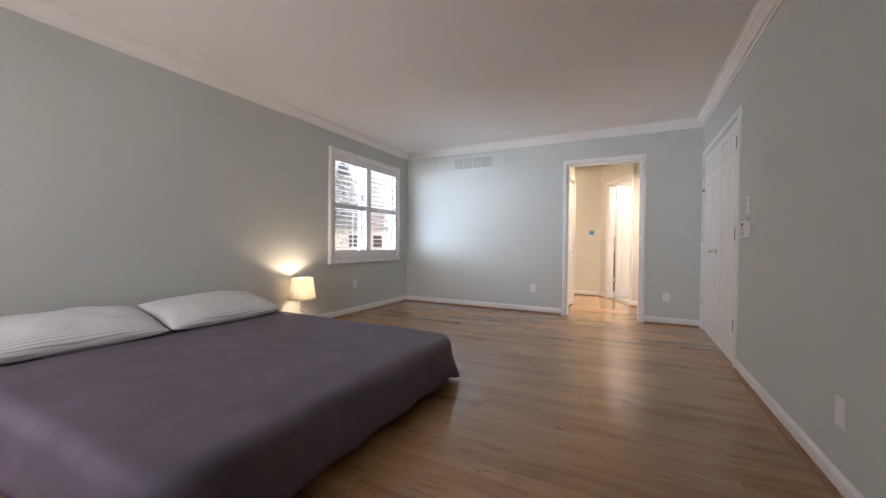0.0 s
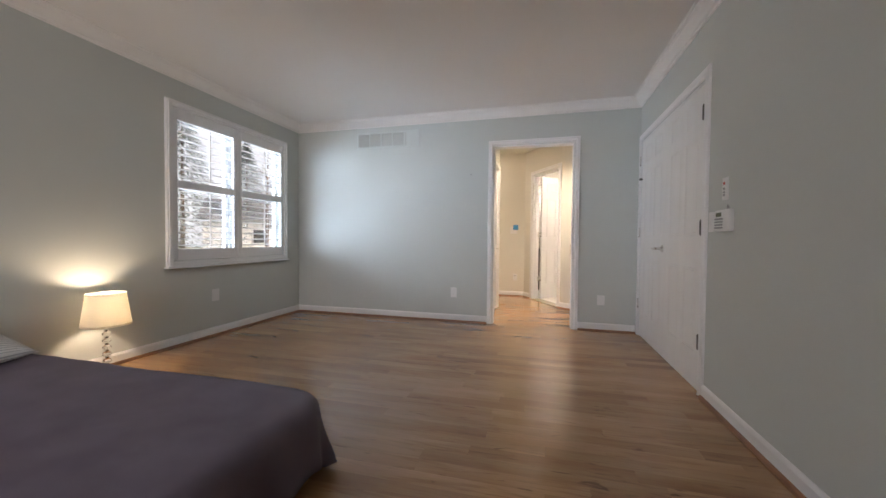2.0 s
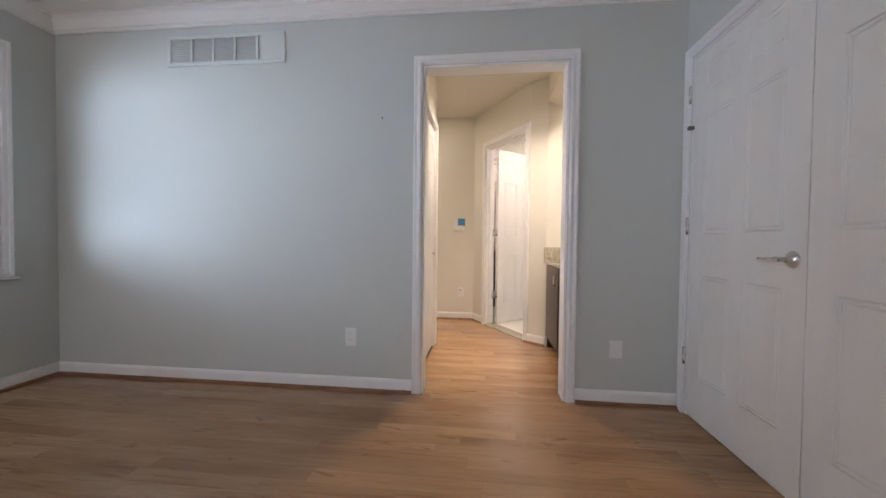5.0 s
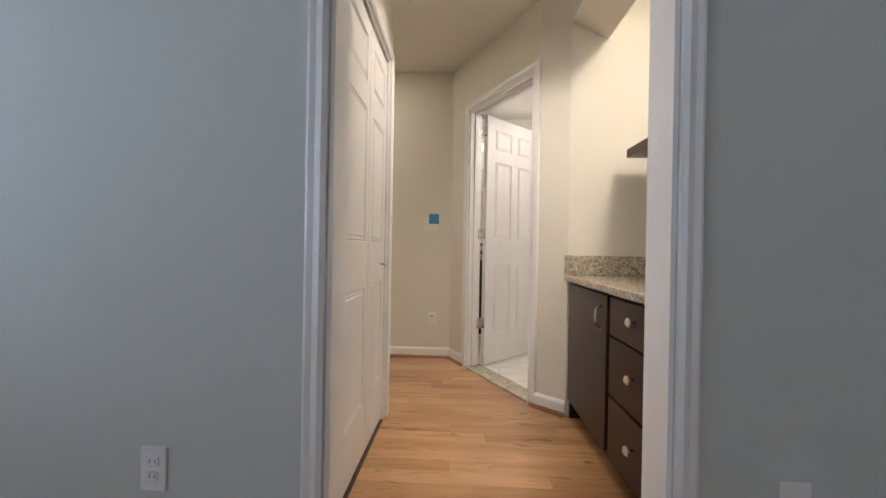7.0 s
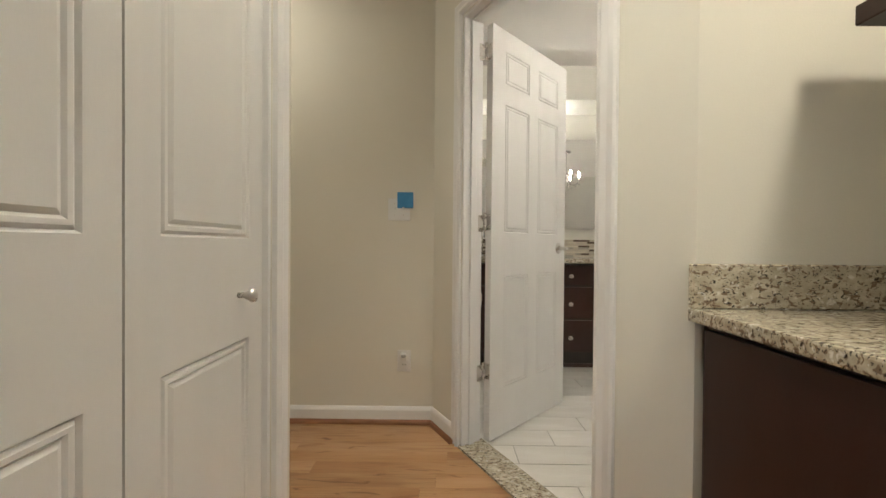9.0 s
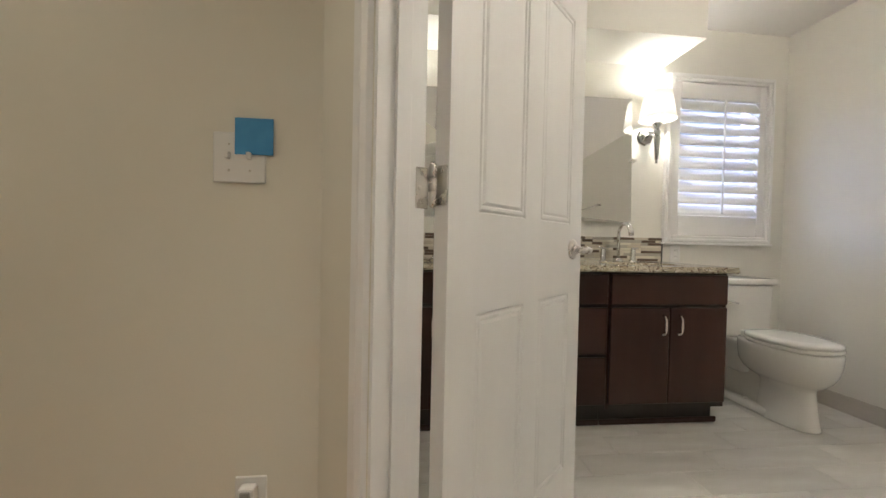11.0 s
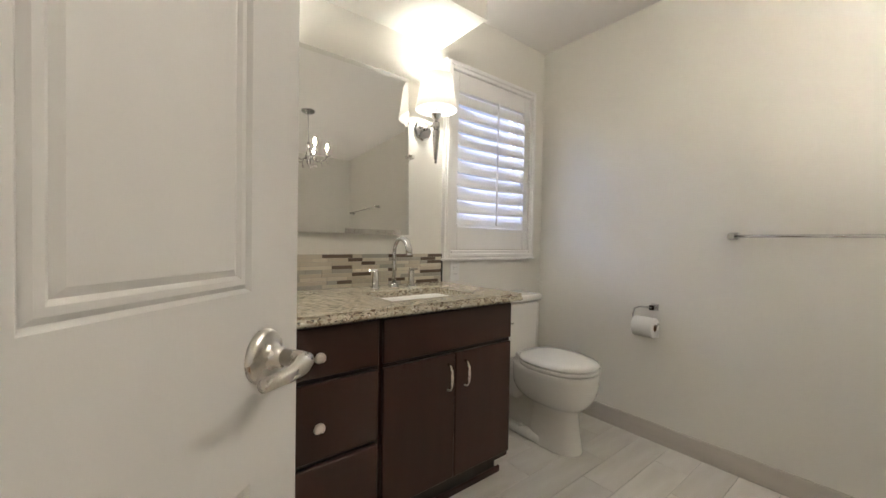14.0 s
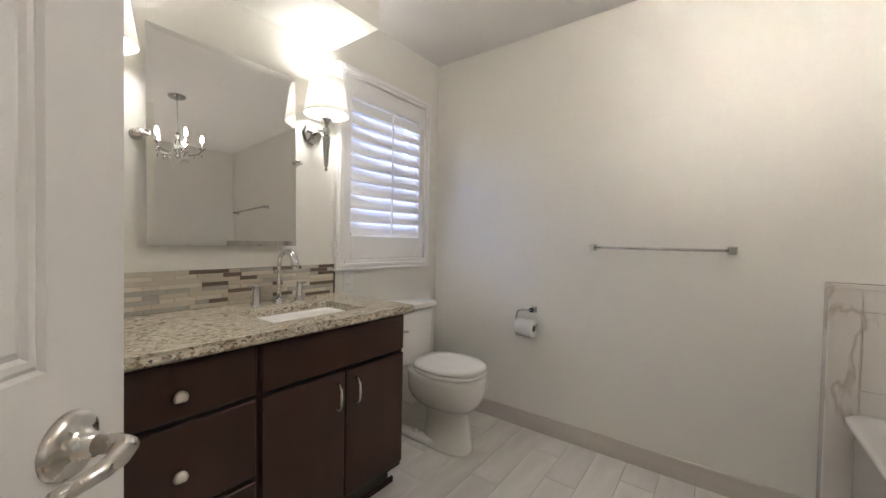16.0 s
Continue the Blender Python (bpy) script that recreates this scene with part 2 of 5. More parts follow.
M_DARK = surf("dark_slot", (0.03, 0.03, 0.03), (0.05, 0.05, 0.05), 9, 0.7)
M_RED = surf("red_button", (0.5, 0.06, 0.04), (0.55, 0.08, 0.05), 9, 0.4)
M_LCD = surf("green_grey_display", (0.20, 0.22, 0.16), (0.24, 0.26, 0.19), 9, 0.25)
M_BLUE = surf("blue_masking_tape", (0.05, 0.24, 0.50), (0.07, 0.29, 0.56), 30, 0.75, 0.2, 200)
M_VENT = surf("vent_grille_paint", (0.52, 0.53, 0.50), (0.55, 0.56, 0.53), 6, 0.6)
M_VENTF = surf("vent_frame_paint", (0.60, 0.63, 0.60), (0.62, 0.65, 0.62), 6, 0.6)
M_SPREAD = surf("plum_grey_bedspread", (0.106, 0.084, 0.117), (0.142, 0.114, 0.154), 6, 0.66, 0.5, 300)
M_SHADE = shade_mat("cream_lamp_shade", (0.86, 0.81, 0.71))
M_SHADEW = shade_mat("white_sconce_shade", (0.92, 0.90, 0.87))
M_GLASS = glass_mat("window_glass")
M_CRYSTAL = glass_mat("crystal", (0.97, 0.97, 0.97))
M_MIRROR = surf("mirror_silver", (0.88, 0.89, 0.88), (0.90, 0.90, 0.89), 1, 0.015, metal=1.0)
M_PAPER = surf("toilet_paper", (0.84, 0.83, 0.80), (0.87, 0.86, 0.83), 20, 0.9, 0.2, 120)
M_CARD = surf("cardboard", (0.30, 0.20, 0.12), (0.34, 0.23, 0.14), 20, 0.9)
M_GLOWBULB = glow_mat("lit_bulb", (1.0, 0.90, 0.78), 1020)
M_GLOWDISC = glow_mat("lit_downlight", (1.0, 0.85, 0.62), 6)
M_SKYBACK = glow_mat("pale_overcast_distance", (0.88, 0.94, 1.0), 0.68)
M_SKYBACK.node_tree.nodes["Principled BSDF"].inputs["Base Color"].default_value = (0.02, 0.02, 0.02, 1)
M_GROUND = surf("winter_lawn", (0.09, 0.10, 0.045), (0.15, 0.14, 0.075), 0.8, 0.95, 0.5, 8)
M_BARK = surf("bark", (0.10, 0.075, 0.055), (0.16, 0.12, 0.09), 9, 0.9, 0.5, 30)
# Needles paler than real foliage: outdoor haze is put into their colour.
M_LEAF = surf("conifer_needles", (0.16, 0.19, 0.185), (0.21, 0.235, 0.23), 3, 0.6, islands=0.35)
M_BRICK = surf("far_house_siding", (0.66, 0.65, 0.63), (0.72, 0.71, 0.69), 3, 0.8)
M_ROOF = surf("far_house_roof", (0.12, 0.12, 0.13), (0.17, 0.17, 0.18), 6, 0.9)
M_MOSA = [surf("mosaic_" + nm, c1, c2, 14, r, islands=0.06) for nm, c1, c2, r in (
    ("cream", (0.60, 0.55, 0.45), (0.68, 0.63, 0.53), 0.25), ("sand", (0.46, 0.41, 0.32), (0.54, 0.48, 0.39), 0.3),
    ("grey", (0.36, 0.345, 0.30), (0.43, 0.41, 0.36), 0.2), ("brown", (0.10, 0.075, 0.055), (0.14, 0.105, 0.08), 0.12))]


def pillow_mat():
    m = surf("striped_pillowcase", (0.70, 0.70, 0.69), (0.75, 0.75, 0.74), 6, 0.85, 0.25, 160)
    t, n = m.node_tree, m.node_tree.nodes
    b = n["Principled BSDF"]
    base = b.inputs["Base Color"].links[0].from_socket
    tc = next(x for x in n if x.bl_idname == "ShaderNodeTexCoord")
    w = n.new("ShaderNodeTexWave")
    w.wave_type, w.bands_direction = "BANDS", "X"
    w.inputs["Scale"].default_value, w.inputs["Distortion"].default_value = 22, 0.3
    t.links.new(tc.outputs["Object"], w.inputs["Vector"])
    mr = n.new("ShaderNodeMapRange")
    mr.inputs[1].default_value, mr.inputs[2].default_value, mr.inputs[4].default_value = 0.72, 0.95, 0.75
    t.links.new(w.outputs["Fac"], mr.inputs[0])
    mx = n.new("ShaderNodeMix")
    mx.data_type = "RGBA"
    t.links.new(mr.outputs[0], mx.inputs[0])
    t.links.new(base, mx.inputs[6])
    mx.inputs[7].default_value = (0.30, 0.31, 0.33, 1)
    t.links.new(mx.outputs[2], b.inputs["Base Color"])
    return m


M_PILLOW = pillow_mat()


# ---- building helpers ----
def part(name, bm, material, parent=None, label="", smooth=False, m=None):
    me = bpy.data.meshes.new(name)
    bm.normal_update()
    bm.to_mesh(me)
    bm.free()
    for mm in material if isinstance(material, (list, tuple)) else (material,):
        me.materials.append(mm)
    if smooth:
        for p in me.polygons:
            p.use_smooth = True
    ob = new(name, me)
    if parent:
        ob.parent = parent
    if m is not None:
        ob.matrix_basis = m
    if label:
        ob["label"] = label
    return ob


def empty(name, m, label="", category="", group="", kind=""):
    ob = new(name)
    ob.empty_display_size = 0.05
    ob.matrix_basis = m
    return tagged(ob, label, category, group, kind)


def box(x0, y0, z0, x1, y1, z1, bev=0.0, bm=None, mi=0, seg=1):
    own = bmesh.new()
    bmesh.ops.create_cube(own, size=1)
    for v in own.verts:
        v.co = Vector(((x0 + x1) / 2 + v.co.x * (x1 - x0), (y0 + y1) / 2 + v.co.y * (y1 - y0), (z0 + z1) / 2 + v.co.z * (z1 - z0)))
    if bev:
        bmesh.ops.bevel(own, geom=own.edges[:], offset=bev, segments=seg, affect="EDGES", profile=0.6)
    for f in own.faces:
        f.material_index = mi
    return join(bm, own)


def join(bm, own, m=None):
    if m is not None:
        bmesh.ops.transform(own, matrix=m, verts=own.verts)
    if bm is None:
        return own
    me = bpy.data.meshes.new("tmp")
    own.to_mesh(me)
    own.free()
    bm.from_mesh(me)
    bpy.data.meshes.remove(me)
    return bm


def lathe(profile, seg=24, bm=None, m=None, cap=True):
    """A turned body about z from rows of (radius, z)."""
    own = bmesh.new()
    rings = []
    for r, z in profile:
        rings.append([own.verts.new((r * math.cos(2 * math.pi * i / seg), r * math.sin(2 * math.pi * i / seg), z)) for i in range(seg)])
    for a, b in zip(rings, rings[1:]):
        for i in range(seg):
            own.faces.new((a[i], a[(i + 1) % seg], b[(i + 1) % seg], b[i]))
    if cap:
        own.faces.new(rings[0][::-1])
        own.faces.new(rings[-1])
    return join(bm, own, m)


def tube(points, r, seg=10, bm=None, flat=1.0):
    """A round rod swept along points."""
    own = bmesh.new()
    pts = [Vector(p) for p in points]
    rings = []
    for i, p in enumerate(pts):
        d = (pts[min(i + 1, len(pts) - 1)] - pts[max(i - 1, 0)]).normalized()
        a = d.orthogonal().normalized() if i == 0 else (rings[-1][1] - d * rings[-1][1].dot(d)).normalized()
        b = d.cross(a)
        rr = r[i] if isinstance(r, (list, tuple)) else r
        rings.append(([own.verts.new(p + a * rr * math.cos(2 * math.pi * k / seg) + b * rr * flat * math.sin(2 * math.pi * k / seg)) for k in range(seg)], a))
    for (a, _), (b, _) in zip(rings, rings[1:]):
        for k in range(seg):
            own.faces.new((a[k], a[(k + 1) % seg], b[(k + 1) % seg], b[k]))
    own.faces.new(rings[0][0][::-1])
    own.faces.new(rings[-1][0])
    return join(bm, own)


def prism(points, z0, z1, bm=None):
    own = bmesh.new()
    lo = [own.verts.new((x, y, z0)) for x, y in points]
    hi = [own.verts.new((x, y, z1)) for x, y in points]
    n = len(points)
    own.faces.new(lo[::-1])
    own.faces.new(hi)
    for i in range(n):
        own.faces.new((lo[i], lo[(i + 1) % n], hi[(i + 1) % n], hi[i]))
    bmesh.ops.recalc_face_normals(own, faces=own.faces)
    return join(bm, own)


def sweep(profile, path, bm=None):
    """A moulding: profile rows (out, up) carried along a level path of (x, y, z) with mitred corners; out is to the right of the path."""
    own = bmesh.new()
    pts = [Vector(p) for p in path]
    rings = []
    for i, p in enumerate(pts):
        d0 = (pts[i] - pts[i - 1]).normalized() if i else None
        d1 = (pts[i + 1] - pts[i]).normalized() if i < len(pts) - 1 else None
        n0 = Vector((d0.y, -d0.x, 0)) if d0 else None
        n1 = Vector((d1.y, -d1.x, 0)) if d1 else None
        n = (n0 + n1) / (1 + n0.dot(n1)) if d0 and d1 else (n0 or n1)
        rings.append([own.verts.new(p + n * o + Vector((0, 0, u))) for o, u in profile])
    k = len(profile)
    for a, b in zip(rings, rings[1:]):
        for i in range(k):
            own.faces.new((a[i], a[(i + 1) % k], b[(i + 1) % k], b[i]))
    own.faces.new(rings[0])
    own.faces.new(rings[-1][::-1])
    bmesh.ops.recalc_face_normals(own, faces=own.faces)
    return join(bm, own)


def holed(u0, u1, v0, v1, w0, w1, holes, m=None):
    """A wall slab in local axes u (along), v (through), w (up), with openings (ua, ub, wa, wb) cut through."""
    bm = bmesh.new()
    us = sorted({u0, u1, *[h[0] for h in holes], *[h[1] for h in holes]})
    for a, b in zip(us, us[1:]):
        cut = sorted([(h[2], h[3]) for h in holes if h[0] <= a + 1e-6 and h[1] >= b - 1e-6])
        z = w0
        for c, d in cut:
            if c > z + 1e-6:
                box(a, v0, z, b, v1, c, bm=bm)
            z = d
        if z < w1 - 1e-6:
            box(a, v0, z, b, v1, w1, bm=bm)
    if m is not None:
        bmesh.ops.transform(bm, matrix=m, verts=bm.verts)
    return bm


def structure(name, bm, material, label, category, smooth=False):
    return tagged(part(name, bm, material, smooth=smooth), label, category, "", "structure")


ALONG_Y = Matrix(((0, 1, 0, 0), (1, 0, 0, 0), (0, 0, 1, 0), (0, 0, 0, 1)))  # u is y, v is x


def fix(bm):
    bmesh.ops.recalc_face_normals(bm, faces=bm.faces)
    return bm

# ---- the large structure ----
CEIL, BCEIL = 2.44, 2.40
WX, NY, EX, SY = -3.215, 5.285, 0.877, -1.25     # bedroom faces
structure("wall_west", fix(holed(SY - .14, NY + .125, WX - .14, WX, -.1, CEIL + .1, [(3.54, 4.965, .765, 2.10)], ALONG_Y)), M_SAGE, "pale sage green painted bedroom wall with shuttered window", "wall")
structure("wall_east", fix(holed(SY - .14, NY - .002, EX, EX + .11, -.1, CEIL + .1, [(3.705, 5.222, -.1, 1.985)], ALONG_Y)), M_SAGE, "pale sage green painted bedroom wall with double doors", "wall")
structure("wall_north", holed(WX - .002, EX + .11, NY, NY + .062, -.1, CEIL + .1, [(-.644, .230, -.1, 2.035)]), M_SAGE, "pale sage green painted wall with cased doorway", "wall")
# The south opening is added for the fill lamp.
structure("wall_south", holed(WX - .002, EX + .11, SY - .14, SY, -.1, CEIL + .1, [(-2.95, -1.05, .85, 2.15)]), M_SAGE, "pale sage green painted wall with an added window opening", "wall")
structure("wall_hall_south", holed(-2.4, 1.03, NY + .063, NY + .125, -.1, CEIL + .1, [(-.644, .230, -.1, 2.035)]), M_CREAM, "cream painted hall wall with cased doorway", "wall")
structure("closet_wall_back", box(EX + .75, 3.4, -.1, EX + .81, 5.28, CEIL), M_SAGE, "plain wall closing the closet", "wall")
structure("wall_closet", fix(holed(NY + .126, 6.46, -.83, -.705, -.1, CEIL + .1, [(5.56, 6.358, -.1, 1.96)], ALONG_Y)), M_CREAM, "cream painted hall wall with bifold closet doors", "wall")
structure("wall_passage_south", box(-2.4, 6.34, -.1, -.832, 6.458, CEIL + .1), M_CREAM, "cream painted passage wall", "wall")
structure("wall_passage_end", box(-2.52, 6.34, -.1, -2.402, 7.62, CEIL + .1), M_CREAM, "cream painted end wall of the passage", "wall")
structure("wall_hall_north", prism([(-2.4, 7.50), (-.380, 7.50), (-.281, 7.558), (-.31, 7.62), (-2.4, 7.62)], -.1, CEIL + .1), M_CREAM, "cream painted hall end wall", "wall")
DIAG = Matrix.Translation((-.380, 7.50, 0)) @ Matrix(((.5045, .8634, 0, 0), (-.8634, .5045, 0, 0), (0, 0, 1, 0), (0, 0, 0, 1)))
D0, D1, DT = .275, 1.012, .105
structure("wall_diagonal", fix(holed(0, 1.075, 0, DT, -.1, CEIL + .1, [(D0, D1, -.1, 2.015)], DIAG)), M_CREAM, "cream painted angled wall with bathroom doorway", "wall")
structure("wall_nib", prism([(.164, 6.572), (.305, 6.458), (.87, 6.458), (1.02, 6.458), (1.02, 6.585), (.262, 6.628)], -.1, CEIL + .1), M_CREAM, "cream painted alcove side wall", "wall")
structure("wall_alcove", box(.87, NY + .127, -.1, 1.018, 6.456, CEIL + .1), M_CREAM, "cream painted alcove back wall", "wall")
bm = bmesh.new()
pr = [(.305, 2.50), (.305, 2.225), (.505, 2.122), (.505, 2.50)]
lo = [bm.verts.new((x, NY + .128, z)) for x, z in pr]
hi = [bm.verts.new((x, 6.455, z)) for x, z in pr]
bm.faces.new(lo), bm.faces.new(hi[::-1])
for i in range(4):
    bm.faces.new((lo[i], hi[i], hi[(i + 1) % 4], lo[(i + 1) % 4]))
structure("alcove_header", fix(bm), M_CREAM, "cream painted sloping header over the alcove", "header")
# bathroom
BN, BE, BW, BS = 8.888, 2.408, -.46, 5.55
structure("wall_bath_north", holed(BW - .12, BE + .12, BN, BN + .14, -.1, BCEIL + .14, [(1.585, 2.225, 1.05, 2.02)]), M_BATH, "off-white painted bathroom wall behind the vanity", "wall")
structure("wall_bath_east", box(BE, BS - .1, -.1, BE + .12, BN - .002, BCEIL + .14), M_BATH, "off-white painted bathroom wall with towel bar", "wall")
structure("wall_bath_west", box(BW - .12, 7.62, -.1, BW, BN - .002, BCEIL + .14), M_BATH, "off-white painted bathroom side wall", "wall")
structure("wall_bath_south", box(1.02, BS - .12, -.1, BE - .002, BS, BCEIL + .14), M_BATH, "off-white painted wall behind the tub", "wall")
structure("wall_bath_inner", box(1.021, BS, -.1, 1.14, 6.583, BCEIL + .14), M_BATH, "off-white painted bathroom wall", "wall")
structure("wall_bath_hall", box(BW, 7.622, -.1, -.31, 7.68, BCEIL + .14), M_BATH, "off-white painted bathroom wall beside the door", "wall")
structure("bath_soffit", box(BW + .002, 8.53, 2.13, 1.49, BN - .002, BCEIL), M_BATH, "white painted soffit above the vanity", "soffit")
structure("ceiling", box(WX - .14, SY - .14, CEIL, EX + .9, NY + .06, CEIL + .12), M_CEIL, "flat white painted bedroom ceiling", "ceiling")
structure("ceiling_hall", prism([(-2.5, NY + .064), (1.02, NY + .064), (1.02, 6.5), (.24, 6.575), (-.28, 7.56), (-2.5, 7.60)], CEIL, CEIL + .12), M_CREAM, "flat cream hall ceiling", "ceiling")
structure("ceiling_bath", prism([(1.03, BS - .1), (BE + .1, BS - .1), (BE + .1, BN + .1), (BW - .1, BN + .1), (BW - .1, 7.63), (-.29, 7.57), (.25, 6.58), (1.03, 6.56)], BCEIL, BCEIL + .12), M_CEIL, "flat white bathroom ceiling", "ceiling")
# floors
structure("floor", prism([(WX - .1, SY - .1), (EX + .8, SY - .1), (EX + .8, NY), (1.0, NY), (1.0, 6.5), (.29, 6.5), (.162, 6.58), (-.28, 7.33), (-.38, 7.52), (-2.5, 7.52), (-2.5, NY), (WX - .1, NY)], -.12, -.012), M_SUB, "subfloor below the oak strip floor", "floor")
structure("floor_bath", prism([(.22, 6.60), (1.1, 6.5), (1.1, BS - .1), (BE + .1, BS - .1), (BE + .1, BN + .1), (BW - .1, BN + .1), (BW - .1, 7.6), (-.31, 7.59)], -.12, -.004), M_GROUT, "grouted bed of the bathroom tile floor", "floor")
structure("threshold", holed(D0 + .001, D1 - .001, -.012, DT + .02, -.01, .010, [], DIAG), M_GRAN, "speckled granite door threshold", "threshold")

# crown, baseboards, shoe
CROWN = [(0, 0), (.012, 0), (.016, .012), (.03, .018), (.062, .058), (.072, .066), (.078, .085), (.09, .088), (.09, .095), (0, .095)]
structure("crown_moulding", sweep(CROWN, [(EX, SY, 2.345), (WX, SY, 2.345), (WX, NY, 2.345), (EX, NY, 2.345), (EX, SY + .001, 2.345)]), M_CEIL, "white cove crown moulding round the ceiling", "moulding")
BASE = [(0, 0), (.014, 0), (.014, .068), (.010, .078), (.005, .085), (0, .085)]
SHOE = [(.014, 0), (.032, 0), (.031, .008), (.026, .015), (.019, .019), (.014, .020)]


def base(name, path, mats=(M_TRIM, M_SHOE)):
    structure("baseboard_" + name, sweep(BASE, path), mats[0], "white painted baseboard", "baseboard")
    structure("trim_shoe_" + name, sweep(SHOE, path), mats[1], "oak shoe moulding along the baseboard", "trim")


base("west", [(EX, SY, 0), (WX, SY, 0), (WX, NY, 0), (-.702, NY, 0)])
base("north", [(.288, NY, 0), (EX - .020, NY, 0)])
base("east", [(EX, 3.643, 0), (EX, SY + .04, 0)])
base("hall", [(-2.4, 7.50, 0), (-.380, 7.50, 0), (-.263, 7.299, 0)])
base("nib", [(.147, 6.601, 0), (.164, 6.572, 0), (.305, 6.458, 0)])
bm = sweep([(0, 0), (.010, 0), (.010, .095), (.008, .10), (0, .10)], [(1.545, BN, 0), (BE, BN, 0), (BE, 6.90, 0)])
structure("baseboard_bath", bm, M_TILEBASE, "beige tile baseboard in the bathroom", "baseboard")


def casing(name, w, h, m, label="white painted door casing", up=0.0, reveal=.004, width=.058):
    """Three mitred boards round an opening w wide and h high; local x along the wall, -y out of it."""
    bm = bmesh.new()
    a, b, t = -reveal, w + reveal, h + reveal
    prof = [(0, 0), (0, -.012), (.012, -.019), (.030, -.013), (width - .008, -.016), (width, -.012), (width, 0)]
    k = len(prof)
    rings = []
    for cx, cz, sx, sz in ((a, up, -1, 0), (a, t, -1, 1), (b, t, 1, 1), (b, up, 1, 0)):
        rings.append([bm.verts.new((cx + sx * o, y, cz + sz * o)) for o, y in prof])
    for r0, r1 in zip(rings, rings[1:]):
        for i in range(k - 1):
            bm.faces.new((r0[i], r0[i + 1], r1[i + 1], r1[i]))
        bm.faces.new((r0[k - 1], r0[0], r1[0], r1[k - 1]))
    bm.faces.new(rings[0]), bm.faces.new(rings[-1])
    fix(bm)
    bmesh.ops.transform(bm, matrix=m, verts=bm.verts)
    structure(name, bm, M_TRIM, label, "casing")


def jamb(name, w, h, depth, m, stop=None):
    """The lining boards of an opening, with stops where a door closes."""
    jb = empty(name, m, "white painted door jamb lining", "jamb", "", "structure")
    part("side_board", box(-.004, .001, 0, .012, depth - .001, h), M_TRIM, jb)
    part("side_board", box(w - .012, .001, 0, w + .004, depth - .001, h), M_TRIM, jb)
    part("head_board", box(.012, .001, h - .012, w - .012, depth - .001, h + .004), M_TRIM, jb)
    if stop:
        part("stop", box(.012, stop - .03, 0, .022, stop, h - .012, .001), M_TRIM, jb)
        part("stop", box(w - .022, stop - .03, 0, w - .012, stop, h - .012, .001), M_TRIM, jb)
        part("stop", box(.022, stop - .03, h - .022, w - .022, stop, h - .012, .001), M_TRIM, jb)


NORTHDOOR = Matrix.Translation((-.644, NY, 0))
casing("casing_bedroom", .874, 2.035, NORTHDOOR, width=.053)
casing("casing_hall", .874, 2.035, Matrix.Translation((.230, NY + .125, 0)) @ pose(0, 0, 0, 0, 0, 180))
jamb("jamb_bedroom", .874, 2.035, .125, NORTHDOOR)
BATHDOOR = DIAG @ Matrix.Translation((D0, 0, 0))
casing("casing_bath", D1 - D0, 2.015, BATHDOOR)
jamb("jamb_bath", D1 - D0, 2.015, DT, BATHDOOR, stop=.066)
DBL = Matrix.Translation((EX, 5.222, 0)) @ pose(0, 0, 0, 0, 0, -90)
casing("casing_double", 1.517, 1.985, DBL)
jamb("jamb_double", 1.517, 1.985, .11, DBL)
CLO = Matrix.Translation((-.705, 5.56, 0)) @ pose(0, 0, 0, 0, 0, 90)
casing("casing_closet", .798, 1.96, CLO)
jamb("jamb_closet", .798, 1.96, .12, CLO)


# ---- doors and windows ----
def panel_leaf(w, h, t, cols, rows):
    """A moulded door leaf: local x across, z up, front at y = 0, back at y = t; raised panels on both faces."""
    bm = bmesh.new()
    box(0, .005, 0, w, t - .005, h, bm=bm)
    xs = [0] + [v for c in cols for v in c] + [w]
    zs = [0] + [v for r in rows for v in r] + [h]
    for s, y0, y1 in ((0, 0, .0055), (1, t - .0055, t)):
        for i in range(0, len(xs), 2):
            box(xs[i], y0, 0, xs[i + 1], y1, h, bm=bm)
        for c in cols:
            for j in range(0, len(zs), 2):
                box(c[0], y0, zs[j], c[1], y1, zs[j + 1], bm=bm)
            for r in rows:
                x0, x1, z0, z1 = c[0], c[1], r[0], r[1]
                # two fine grooves with a flat bead between, then the flat panel
                own, loops = bmesh.new(), []
                for ins, deep in ((0, 0), (.004, .0048), (.009, .001), (.015, .001), (.019, .0044), (.026, .0007)):
                    yy = deep if s == 0 else t - deep
                    loops.append([own.verts.new((x, yy, z)) for x, z in ((x0 + ins, z0 + ins), (x1 - ins, z0 + ins), (x1 - ins, z1 - ins), (x0 + ins, z1 - ins))])
                for la, lb in zip(loops, loops[1:]):
                    for k in range(4):
                        own.faces.new((la[k], la[(k + 1) % 4], lb[(k + 1) % 4], lb[k]))
                own.faces.new(loops[-1])
                join(bm, own)
    return fix(bm)


ROWS6 = [(.235, .79), (1.005, 1.635), (1.735, 1.895)]


